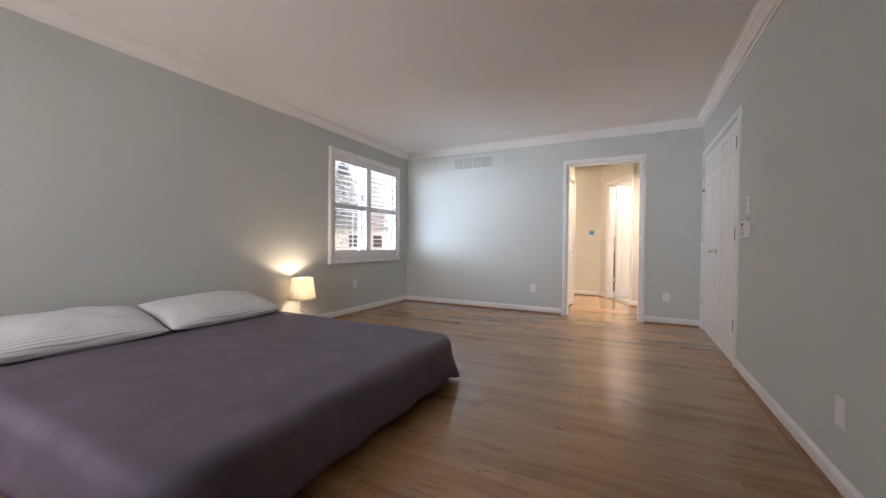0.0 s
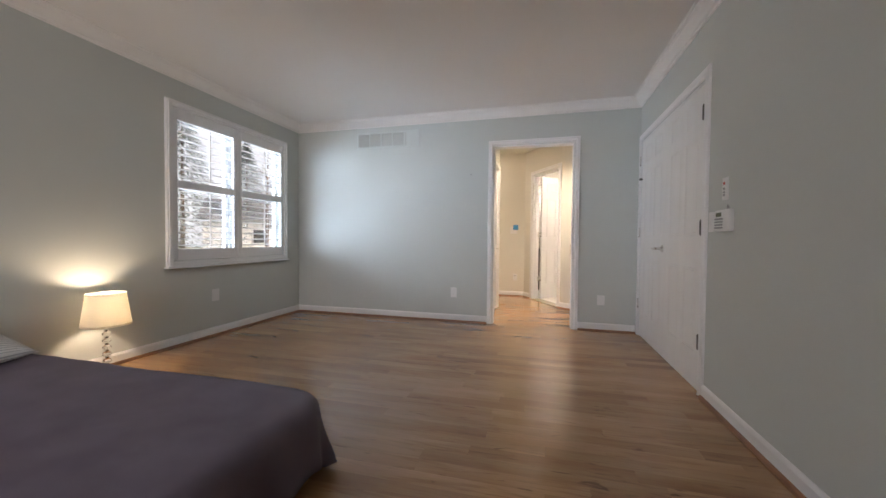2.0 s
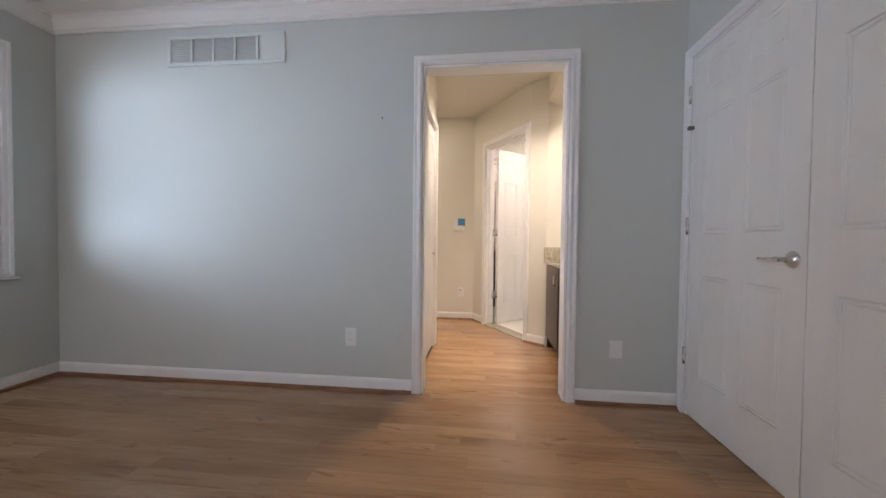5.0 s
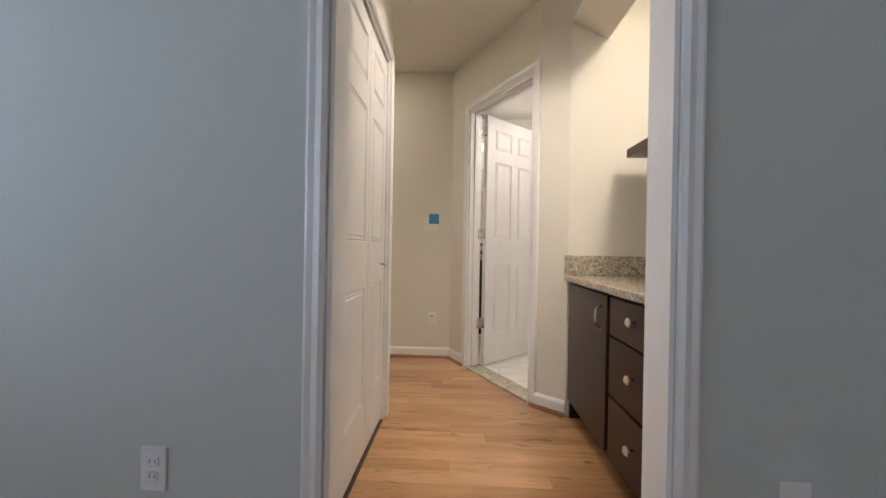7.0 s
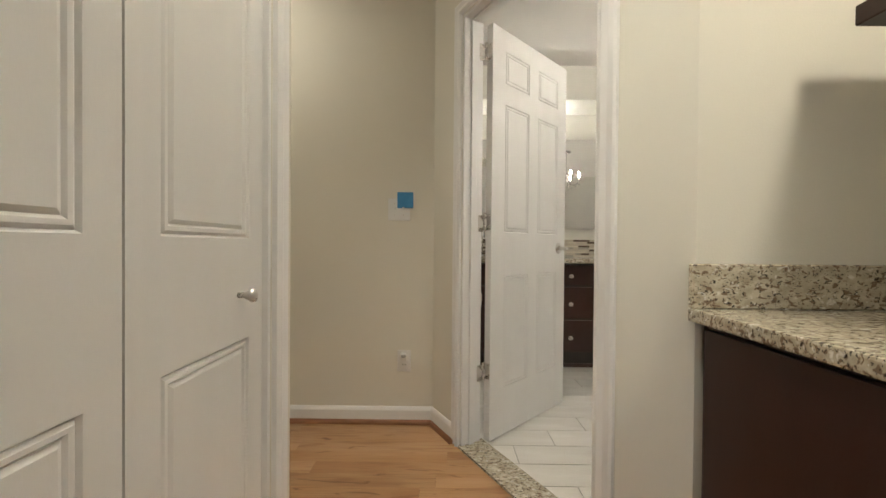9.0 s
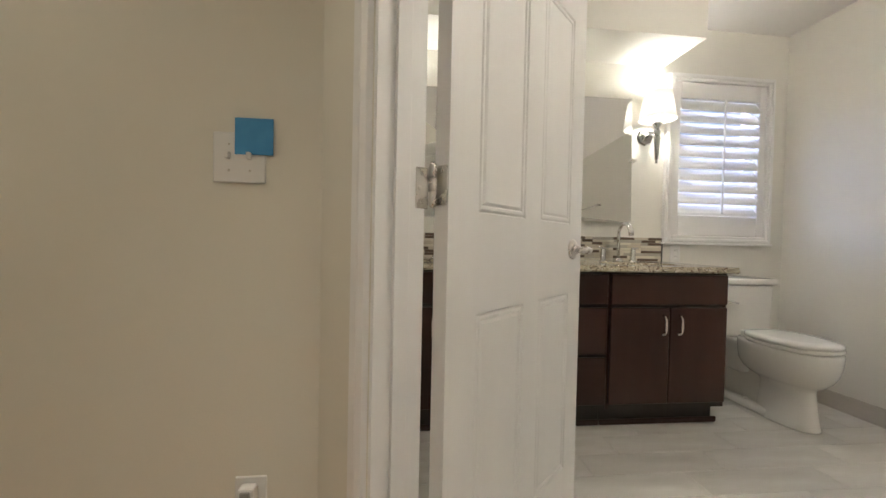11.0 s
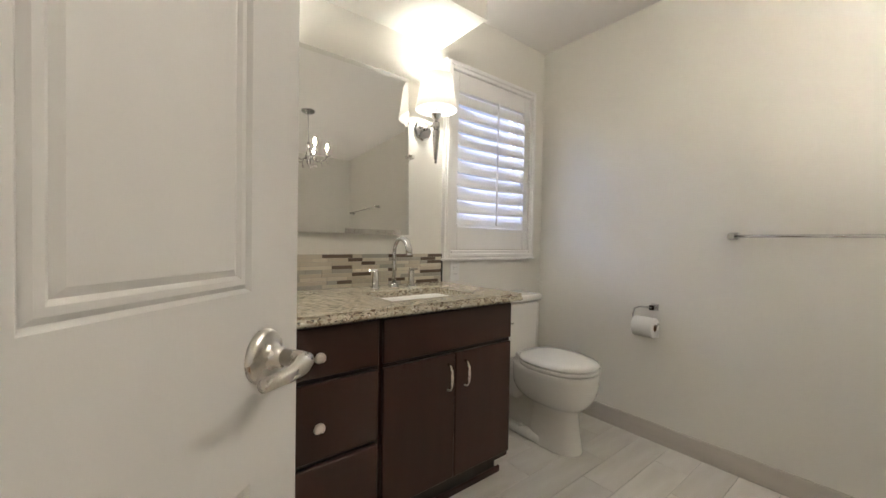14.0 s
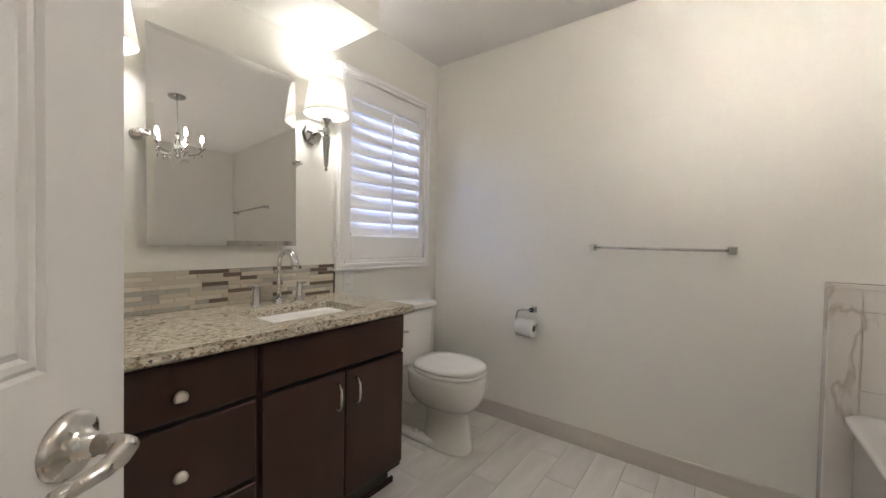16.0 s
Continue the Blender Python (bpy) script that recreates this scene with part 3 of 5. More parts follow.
def hinge(parent, at, rz=0, mat=None, h=.088):
    """Two leaves and a knuckle; local knuckle on z."""
    hg = part("hinge", lathe([(.004, -h / 2 - .005), (.0066, -h / 2), (.0066, -h * .17), (.006, -h * .165), (.0066, -h * .16), (.0066, h * .16), (.006, h * .165), (.0066, h * .17), (.0066, h / 2), (.004, h / 2 + .006)], 10), mat or M_STEEL, parent, "metal butt hinge", True, pose(*at, 0, 0, rz))
    bm = box(.003, -.0015, -h / 2, .014, .0015, h / 2, .0008)
    for z in (-.032, .0, .032):
        lathe([(.004, 0), (.003, .001)], 8, bm, pose(.009, -.0016, z, 90))
    part("leaf", bm, mat or M_STEEL, hg)
    part("leaf", box(-.014, -.0015, -h / 2, -.003, .0015, h / 2, .0008), mat or M_STEEL, hg, m=pose(0, 0, 0, 0, 0, 12))
    return hg


def lever(parent, at, rz, side=1, mat=None, length=.095):
    """A rose and a lever; local -y comes out of the door, the grip runs along side * x."""
    rose = part("lever_handle", lathe([(.032, 0), (.032, .003), (.030, .007), (.026, .009), (.018, .012), (.0125, .017), (.0115, .026)], 28), mat or M_NICKEL, parent, "satin nickel lever handle", True, pose(*at, 0, 0, rz) @ pose(0, 0, 0, 90))
    bm = tube([(0, 0, .02), (0, 0, .046), (side * .006, 0, .056), (side * .02, -.002, .060), (side * length * .5, -.003, .060), (side * length, -.002, .054)], [.0095, .0095, .0105, .0095, .008, .007], 14)
    part("grip", bm, mat or M_NICKEL, rose, smooth=True)
    return rose


# double doors on the east wall; local frame: x runs south from the north jamb, -y out into the room
dd = DBL
LW = .7485
for k in range(2):
    d = empty("door_%d" % (k + 2), dd @ Matrix.Translation((.008 + k * (LW + .004), .004, .006)), "closed white six-panel closet door in a pair", "door", "double closet doors", "structure")
    part("door_leaf", panel_leaf(LW, 1.963, .035, [(.110, .330), (.420, .640)], ROWS6), M_DOOR, d)
    hx = 0 if k == 0 else LW
    for z in (.325, 1.05, 1.772):
        hinge(d, (hx + (-.002 if k == 0 else .002), -.017, z), 0, M_NICKEL if k == 0 else M_STEEL)
    if k == 0:
        lever(d, (LW - .06, 0, .90), 0, -1, M_NICKEL)
        part("ball_catch", box(-.004, -.03, 1.58, .018, -.001, 1.60, .003), M_STEEL, d, "small metal door stop")

# bathroom door, standing open
PIN = Vector((-.134, 7.313, 0))
BD = Matrix.Translation(PIN) @ pose(0, 0, 0.008, 0, 0, 43.2)
bd = empty("door_1", BD, "open white six-panel bathroom door with lever handle", "door", "", "structure")
BL = .685
leaf = part("door_leaf", panel_leaf(BL, 1.995, .035, [(.100, .305), (.390, .592)], ROWS6), M_DOOR, bd, m=Matrix.Translation((.014, -.035, 0)))
for z in (.335, 1.052, 1.865):
    knuckle = [(.0045, -.044), (.008, -.039), (.008, -.014), (.0068, -.0135), (.0068, -.0125), (.008, -.012), (.008, .012), (.0068, .0125), (.0068, .0135), (.008, .014), (.008, .039), (.0045, .044)]
    hg = part("hinge", lathe(knuckle, 14), M_NICKEL, bd, "satin nickel butt hinge", True, pose(0, -.006, z))
    bm = box(.0112, -.027, -.039, .0138, .005, .039, .0008)
    lathe([(.0035, 0), (.0025, .001)], 8, bm, pose(.0112, -.016, .026, 0, -90))
    lathe([(.0035, 0), (.0025, .001)], 8, bm, pose(.0112, -.016, -.026, 0, -90))
    part("leaf", bm, M_NICKEL, hg)
    bm = box(0, -.034, -.039, .002, -.006, .039, .0008)
    for zz in (-.027, 0, .027):
        lathe([(.004, 0), (.003, .0012)], 8, bm, pose(.002, -.026 + abs(zz) * .2, zz, 0, 90))
    part("leaf", bm, M_NICKEL, hg, m=(BD @ pose(0, -.006, z)).inverted() @ DIAG @ pose(D0 + .0125, DT + .012, z))
lever(bd, (.014 + BL - .072, -.035, .927), 0, -1, M_NICKEL, .078)

# bifold closet doors
for k in range(2):
    lw, cols = ((.424, [(.045, .374)]), (.345, [(.058, .292)]))[k]
    d = empty("door_%d" % (k + 4), CLO @ Matrix.Translation((.012 + k * .428, .014, .012)), "white panelled bifold closet door leaf with small knob", "door", "bifold closet doors", "structure")
    part("door_leaf", panel_leaf(lw, 1.93, .032, cols, [(.23, .745), (.945, 1.53), (1.65, 1.85)]), M_DOOR, d)
    if k:
        part("knob", lathe([(.006, 0), (.006, .012), (.010, .020), (.014, .027), (.012, .033), (.004, .036)], 18), M_NICKEL, d, "small satin nickel knob", True, pose(.255, 0, .835, 90))


def shutter_window(name, m, w, h, sashes, rails, pitch, depth, tilt, rod, label, frame_w=.055, sill=True):
    """Local x along the wall, z up from the frame's foot, -y into the room."""
    win = empty(name, m, label, "window", "", "structure")
    bm = bmesh.new()
    for a in (box(0, -.032, 0, frame_w, 0, h, .004), box(w - frame_w, -.032, 0, w, 0, h, .004), box(frame_w, -.032, h - frame_w, w - frame_w, 0, h, .004), box(frame_w, -.032, 0, w - frame_w, 0, frame_w, .004)):
        join(bm, a)
    for a in (box(.010, -.04, .010, .030, -.028, h - .01, .003), box(w - .03, -.04, .010, w - .01, -.028, h - .01, .003), box(.03, -.04, h - .03, w - .03, -.028, h - .01, .003), box(.03, -.04, .01, w - .03, -.028, .03, .003)):
        join(bm, a)
    part("window_frame", bm, M_TRIM, win, "white painted shutter frame")
    for x0, x1, z0, z1 in sashes:
        sh = part("shutter", shutter_frame(x0, x1, z0, z1, rails), M_TRIM, win, "white louvred plantation shutter")
        bands = list(zip([z0 + rails[0]] + [r[1] for r in rails[2]], [r[0] for r in rails[2]] + [z1 - rails[1]]))
        st = rails[3]
        lw = x1 - x0 - 2 * st
        prof = [(-.5, 0), (-.3, .5), (0, .68), (.3, .5), (.5, 0), (.3, -.5), (0, -.68), (-.3, -.5)]
        bm = bmesh.new()
        rings = [[bm.verts.new((x, a * depth, b * .0085)) for a, b in prof] for x in (0, lw - .004)]
        for k in range(8):
            bm.faces.new((rings[0][k], rings[0][(k + 1) % 8], rings[1][(k + 1) % 8], rings[1][k]))
        bm.faces.new(rings[0]), bm.faces.new(rings[1])
        fix(bm)
        me = bpy.data.meshes.new("louver")
        bm.to_mesh(me)
        bm.free()
        me.materials.append(M_TRIM)
        for za, zb in bands:
            n = max(1, round((zb - za) / pitch))
            for i in range(n):
                lo = new("louver", me)
                lo.parent = sh
                lo.matrix_basis = pose(x0 + st + .002, -.004, za + (i + .5) * (zb - za) / n, tilt)
            if rod:
                part("tilt_rod", box((x0 + x1) / 2 - .006, -.004 - depth * .5 - .012, za + .012, (x0 + x1) / 2 + .006, -.004 - depth * .5, zb - .012, .003), M_TRIM, sh)
    return win


def shutter_frame(x0, x1, z0, z1, rails):
    bm = bmesh.new()
    st = rails[3]
    box(x0, -.018, z0, x0 + st, .010, z1, .003, bm)
    box(x1 - st, -.018, z0, x1, .010, z1, .003, bm)
    box(x0 + st, -.018, z0, x1 - st, .010, z0 + rails[0], .003, bm)
    box(x0 + st, -.018, z1 - rails[1], x1 - st, .010, z1, .003, bm)
    for a, b in rails[2]:
        box(x0 + st, -.018, a, x1 - st, .010, b, .003, bm)
    return bm


WM = Matrix.Translation((WX, 3.485, .705)) @ pose(0, 0, 0, 0, 0, 90)
w1 = shutter_window("window_1", WM, 1.54, 1.450, [(.056, .768, .058, 1.392), (.772, 1.484, .058, 1.392)], (.10, .10, [(.698, .766)], .05), .0635, .063, 4, True,
                    "white framed window with open plantation shutters", .055)
part("window_sill", box(-.012, -.052, -.012, 1.552, 0, .004, .004), M_TRIM, w1, "white window sill")


def sash_window(parent, x0, x1, z0, z1, y, bars=True):
    bm = bmesh.new()
    f = .045
    for a in (box(x0, y, z0, x0 + f, y + .04, z1, .003), box(x1 - f, y, z0, x1, y + .04, z1, .003), box(x0 + f, y, z0, x1 - f, y + .04, z0 + f, .003),
              box(x0 + f, y, z1 - f, x1 - f, y + .04, z1, .003), box(x0 + f, y + .002, (z0 + z1) / 2 - .022, x1 - f, y + .042, (z0 + z1) / 2 + .022, .003)):
        join(bm, a)
    if bars:
        for u in (.333, .667):
            box(x0 + (x1 - x0) * u - .008, y + .012, z0 + f, x0 + (x1 - x0) * u + .008, y + .028, z1 - f, bm=bm)
    part("sash", bm, M_TRIM, parent, "white window sash")
    p = part("pane", box(x0 + f, y + .018, z0 + f, x1 - f, y + .022, z1 - f), M_GLASS, parent, "clear glass pane")
    p.visible_shadow = False


sash_window(w1, .06, .74, .065, 1.39, .075, False)
sash_window(w1, .80, 1.48, .065, 1.39, .075, False)
part("mullion", box(.741, .06, .06, .799, .12, 1.395, .003), M_TRIM, w1)

BWM = Matrix.Translation((1.512, BN, .976))
w2 = shutter_window("window_2", BWM, .778, 1.115, [(.052, .726, .052, 1.063)], (.135, .105, [], .05), .0745, .088, 65, True,
                    "white framed bathroom window with half-closed plantation shutter", .05)
part("window_sill", box(-.006, -.04, -.010, .784, 0, .004, .004), M_TRIM, w2, "white window sill")
sash_window(w2, .075, .708, .076, 1.04, .075, False)

# Unseen window, added round the south fill lamp.
w3 = empty("window_3", Matrix.Translation((-1.05, SY, .85)) @ pose(0, 0, 0, 0, 0, 180), "plain white framed window added out of view behind the camera", "window", "", "structure")
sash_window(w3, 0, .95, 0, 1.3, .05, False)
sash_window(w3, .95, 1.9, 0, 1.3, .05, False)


# ---- bedroom things ----
def plate(name, m, w, h, label, category, kind):
    """A wall plate, local -y out of the wall."""
    p = empty(name, m, label, category)
    part("cover_plate", box(-w / 2, -.006, -h / 2, w / 2, 0, h / 2, .0025), M_PLASTIC, p)
    if kind == "outlet":
        for z in (-.020, .020):
            part("socket", box(-.016, -.0085, z - .014, .016, -.0055, z + .014, .003), M_PLASTIC, p)
            part("slot", box(-.008, -.0092, z - .002, -.006, -.0084, z + .007), M_DARK, p)
            part("slot", box(.006, -.0092, z - .002, .008, -.0084, z + .006), M_DARK, p)
    elif kind == "rocker":
        part("rocker", box(-.016, -.010, -.033, .016, -.0055, .033, .002), M_PLASTIC, p)
    elif kind == "toggles":
        for x in (-.023, .023):
            part("toggle", box(x - .005, -.018, -.004, x + .005, -.0055, .012, .002), M_PLASTIC, p)
            part("screw", lathe([(.003, 0), (.002, .001)], 8), M_NICKEL, p, m=pose(x, -.006, .03, 90))
            part("screw", lathe([(.003, 0), (.002, .001)], 8), M_NICKEL, p, m=pose(x, -.006, -.03, 90))
    return p


NORTHW = lambda x, z: pose(x, NY, z)
WESTW = lambda y, z: pose(WX, y, z, 0, 0, 90)
EASTW = lambda y, z: pose(EX, y, z, 0, 0, -90)
plate("wall_outlet", NORTHW(-1.098, .342), .072, .117, "white duplex wall outlet on the sage wall", "outlet", "outlet")
plate("wall_outlet", NORTHW(.52, .33), .075, .105, "blank painted-over wall plate low on the wall", "wall plate", "")
plate("wall_outlet", WESTW(3.985, .40), .085, .117, "white blank wall plate below the window", "wall plate", "")
plate("wall_outlet", EASTW(2.055, .315), .075, .117, "white blank wall plate above the baseboard", "wall plate", "")
plate("light_switch", EASTW(3.586, 1.085), .072, .117, "white rocker light switch beside the closet doors", "light switch", "rocker")
th = empty("fan_control", EASTW(3.424, 1.262), "white wall control with small red and grey buttons", "wall control")
part("cover_plate", box(-.034, -.006, -.062, .034, 0, .062, .0025), M_PLASTIC, th)
part("insert", box(-.017, -.010, -.046, .017, -.0055, .046, .002), M_PLASTIC, th)
part("button", box(-.010, -.013, .022, .010, -.0095, .036, .001), M_RED, th, "red button")
for z in (0, -.02, -.036):
    part("button", box(-.010, -.013, z - .006, .010, -.0095, z + .006, .001), M_GREY, th, "grey button")
al = empty("alarm_keypad", EASTW(3.402, 1.085), "white alarm keypad with display and button rows", "alarm keypad")
part("housing", box(-.082, -.030, -.060, .082, 0, .060, .010, seg=2), M_PLASTIC, al)
part("display", box(-.055, -.0335, .022, .005, -.0315, .044), M_LCD, al, "dark green display")
for i in range(4):
    for j in range(4):
        part("key", box(-.066 + i * .024, -.0355, .004 - j * .016, -.049 + i * .024, -.0315, .013 - j * .016, .0008), M_GREY, al)
part("wire_loop", tube([(.03, -.012, .06), (.028, -.014, .075), (.036, -.014, .082), (.046, -.014, .076), (.045, -.012, .062)], .0022, 6), M_GREY, al)

vt = empty("return_air_vent", NORTHW(-1.95, 2.19), "painted return air vent with four grille sections", "air vent")
bm = bmesh.new()
W2, H2 = .41, .10
for a in (box(-W2, -.010, -H2, W2, 0, -H2 + .024, .002), box(-W2, -.010, H2 - .024, W2, 0, H2, .002)):
    join(bm, a)
XS = [-W2, -W2 + .022] + [v for k in range(1, 5) for v in (-W2 + .022 + k * .152 - .008, -W2 + .022 + k * .152 + .008)]
for k in range(0, 10, 2):
    box(XS[k], -.010, -H2 + .024, XS[k + 1], 0, H2 - .024, bm=bm)
box(XS[9] + .02, -.010, -H2 + .024, W2, 0, H2 - .024, bm=bm)
part("frame", bm, M_VENTF, vt)
part("backing", box(-W2 + .004, -.0012, -H2 + .004, W2 - .004, -.0004, H2 - .004), M_VENT, vt)
for k in range(4):
    a, b = XS[1 + 2 * k], XS[2 + 2 * k]
    for i in range(10):
        z = -H2 + .03 + i * .0152
        bm = bmesh.new()
        vs = [bm.verts.new(c) for c in ((a, -.008, z), (b, -.008, z), (b, -.002, z + .0125), (a, -.002, z + .0125))]
        bm.faces.new(vs)
        bm.faces.new([bm.verts.new((c.co.x, c.co.y + .001, c.co.z)) for c in vs][::-1])
        part("slat", bm, M_VENT, vt)

nail = empty("wall_hook", NORTHW(-.90, 1.72), "small metal picture hook in the sage wall", "hook")
part("nail", lathe([(.002, 0), (.002, .012), (.005, .013), (.004, .015)], 10), M_STEEL, nail, m=pose(0, 0, 0, 90))
part("hook", tube([(0, -.003, .003), (0, -.004, -.006), (0, -.008, -.009), (0, -.010, -.005)], .0012, 6), M_STEEL, nail, smooth=True)

# bed
bed = empty("bed", pose(-2.09, 1.49, 0), "low bed with plum-grey bedspread hanging to the floor", "bed")
BX0, BX1, BY0, BY1, BT = -1.115, 1.140, -.955, .955, .33
part("mattress", box(BX0, BY0 + .14, .06, BX1 - .18, BY1 - .14, BT - .02, .05, seg=3), M_PILLOW, bed, "white mattress under the spread")
part("box_base", box(BX0, BY0 + .16, 0, BX1 - .20, BY1 - .16, .06), M_SUB, bed, "low dark base")


def spread():
    bm = bmesh.new()
    nx, ny = 96, 84
    ex, ey = BX1 - .055, .885
    L, Wd = BX1 - BX0 + .24, 2 * (.885 + .31)
    grid = []
    for i in range(nx + 1):
        row = []
        for j in range(ny + 1):
            u = BX0 + L * i / nx
            v = -Wd / 2 + Wd * j / ny
            r = .065
            def fold(t, e):
                s = abs(t) - e
                if s <= 0:
                    return abs(t), 0.0
                if s < r * math.pi / 2:
                    return e + r * math.sin(s / r), r * (1 - math.cos(s / r))
                q = s - r * math.pi / 2
                return e + r + q * .10, r + q
            ax, dx = fold(u, ex) if u > 0 else (u, 0.0)
            ay, dy = fold(v, ey)
            x, y = ax, math.copysign(ay, v)
            drop = max(dx, dy)
            cr = .11
            cu, cv = u - (ex - cr), abs(v) - (ey - cr)
            corner = cu > 0 and cv > 0
            if corner:
                d = math.hypot(cu, cv)
                out, drop = fold(min(d, cr + .42), cr)
                x, y = ex - cr + cu / d * out, math.copysign(ey - cr + cv / d * out, v)
            z = BT - drop
            p = Vector((u * 1.4, v * 1.4, 0))
            wav = noise.noise(p * 1.7) * .010 + noise.noise(p * 5) * .003
            if drop > .09:
                k = min(1, (drop - .09) / .2)
                side = noise.noise(Vector((u * 5 + 9, v * 5, 2.0))) * .030 * k + math.sin((u + v) * 17) * .010 * k
                if corner:
                    ang = math.degrees(math.atan2(cv, cu))
                    side = side * .5 + k * (.036 * math.exp(-((ang - 40) / 9) ** 2) - .030 * math.exp(-((ang - 60) / 8) ** 2) - .022 * math.exp(-((ang - 22) / 8) ** 2))
                    x += side * cu / d
                    y += math.copysign(side * cv / d, v)
                elif dx >= dy:
                    x += side
                else:
                    y += math.copysign(side, v)
            z += wav if drop < .05 else wav * .3
            z = max(z, .034 + .022 * noise.noise(Vector((u * 4, v * 4, 5))))
            row.append(bm.verts.new((x, y, z)))
        grid.append(row)
    for i in range(nx):
        for j in range(ny):
            bm.faces.new((grid[i][j], grid[i + 1][j], grid[i + 1][j + 1], grid[i][j + 1]))
    return fix(bm)


sp = part("bedspread", spread(), M_SPREAD, bed, "plum-grey quilted bedspread", True)
so = sp.modifiers.new("thick", "SOLIDIFY")
so.thickness, so.offset = .006, -1


def pillow(y, rz, w=.92, d=.52, seed=0.0):
    bm = bmesh.new()
    nu, nv = 44, 30
    faces = []
    for s in (1, -1):
        g = []
        for i in range(nu + 1):
            row = []
            for j in range(nv + 1):
                a, b = 2 * i / nu - 1, 2 * j / nv - 1
                fall = max(0.0, (1 - abs(a) ** 2.6)) ** .55 * max(0.0, (1 - abs(b) ** 2.4)) ** .55
                pin = 1 - .07 * (1 - abs(a)) * abs(b) ** 3 - .05 * (1 - abs(b)) * abs(a) ** 3
                x, y2 = b * d / 2 * pin, a * w / 2 * pin
                wr = noise.noise(Vector((a * 2.2 + seed, b * 2.2, seed))) * .018 + noise.noise(Vector((a * 6, b * 3 + seed, 1))) * .007
                z = s * (.094 * fall + (wr * fall if s > 0 else 0))
                row.append(bm.verts.new((x, y2, z)))
            g.append(row)
        for i in range(nu):
            for j in range(nv):
                bm.faces.new((g[i][j], g[i + 1][j], g[i + 1][j + 1], g[i][j + 1]))
    bmesh.ops.remove_doubles(bm, verts=bm.verts, dist=.0005)
    fix(bm)
    ob = part("pillow", bm, M_PILLOW, None, "", True, pose(-2.885, y, .422, 0, 14, rz))
    tagged(ob, "plump white pillow with thin grey stripes on the bed", "pillow", "pillows on the bed")
    return ob


pillow(1.90, 1.5, seed=3.1)
pillow(.99, -2.0, seed=7.7)


def table_lamp(y):
    la = empty("table_lamp", pose(-3.03, y, 0), "lit crystal-stem table lamp with cream fabric shade", "lamp", "bedside lamps")
    part("base", box(-.055, -.055, 0, .055, .055, .018, .004), M_CRYSTAL, la, "clear crystal base plate")
    part("foot", lathe([(.022, .018), (.014, .026), (.010, .036)], 18), M_CHROME, la, smooth=True)
    for k in range(6):
        z = .052 + k * .047
        part("crystal", lathe([(.006, z - .019), (.021, z - .012), (.026, z), (.021, z + .012), (.006, z + .019)], 12), M_CRYSTAL, la, "faceted crystal ball")
        part("spacer", lathe([(.008, z + .0185), (.013, z + .0215), (.013, z + .0255), (.008, z + .0285)], 14), M_CHROME, la)
    part("stem", lathe([(.007, .33), (.007, .41), (.015, .412), (.015, .436), (.006, .438)], 14), M_CHROME, la)
    bm = lathe([(.137, .352), (.138, .353), (.108, .572), (.107, .573), (.105, .572), (.135, .353)], 40, cap=False)
    part("shade", bm, M_SHADE, la, "cream fabric drum shade", True)
    part("bottom_trim", lathe([(.1385, .350), (.1395, .352), (.1375, .362), (.1365, .360)], 40, cap=False), M_SHADE, la, smooth=True)
    part("top_trim", lathe([(.1085, .566), (.1095, .568), (.1085, .576), (.107, .574)], 40, cap=False), M_SHADE, la, smooth=True)
    return la


table_lamp(2.92)
table_lamp(.03)


# ---- hall things ----
def pull(parent, m, h=.095):
    bm = tube([(0, 0, -h / 2), (0, -.014, -h / 2 + .004), (0, -.024, -h / 2 + .018), (0, -.027, 0), (0, -.024, h / 2 - .018), (0, -.014, h / 2 - .004), (0, 0, h / 2)], .0048, 10)
    return part("pull_handle", bm, M_NICKEL, parent, "curved satin nickel pull", True, m)


def knob(parent, m, r=.0175):
    bm = lathe([(.007, 0), (.0055, .010), (.008, .016), (r, .020), (r, .025), (r * .6, .030), (.001, .031)], 20)
    return part("knob", bm, M_NICKEL, parent, "round satin nickel knob", True, m @ pose(0, 0, 0, 90))


def front(name, parent, x0, x1, z0, z1, t=.019):
    """A slab front with an eased edge; local -y out of the cabinet."""
    bm = box(x0, -t, z0, x1, 0, z1, .004, seg=2)
    return part(name, bm, M_ESP, parent)


# built-in cabinet in the alcove: local x runs south along the front, -y out into the hall
CABF = .323
HC = Matrix.Translation((CABF, 6.452, 0)) @ pose(0, 0, 0, 0, 0, -90)
cab = empty("base_cabinet", HC, "espresso wood base cabinet with one door in the alcove", "cabinet", "alcove cabinets")
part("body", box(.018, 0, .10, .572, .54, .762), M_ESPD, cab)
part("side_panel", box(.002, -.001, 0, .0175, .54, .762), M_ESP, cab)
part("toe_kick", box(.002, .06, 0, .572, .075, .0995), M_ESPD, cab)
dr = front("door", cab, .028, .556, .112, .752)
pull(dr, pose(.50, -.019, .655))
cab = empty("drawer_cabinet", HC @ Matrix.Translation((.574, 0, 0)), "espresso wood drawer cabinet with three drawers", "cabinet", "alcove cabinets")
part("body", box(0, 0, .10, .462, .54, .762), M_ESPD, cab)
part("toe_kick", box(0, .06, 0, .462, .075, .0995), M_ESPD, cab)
for z0, z1 in ((.602, .752), (.362, .592), (.112, .352)):
    dr = front("drawer", cab, .012, .452, z0, z1)
    knob(dr, pose(.225, -.019, (z0 + z1) / 2 + .01))
bm = box(.283, 5.415, .766, .868, 6.455, .798, .006, seg=2)
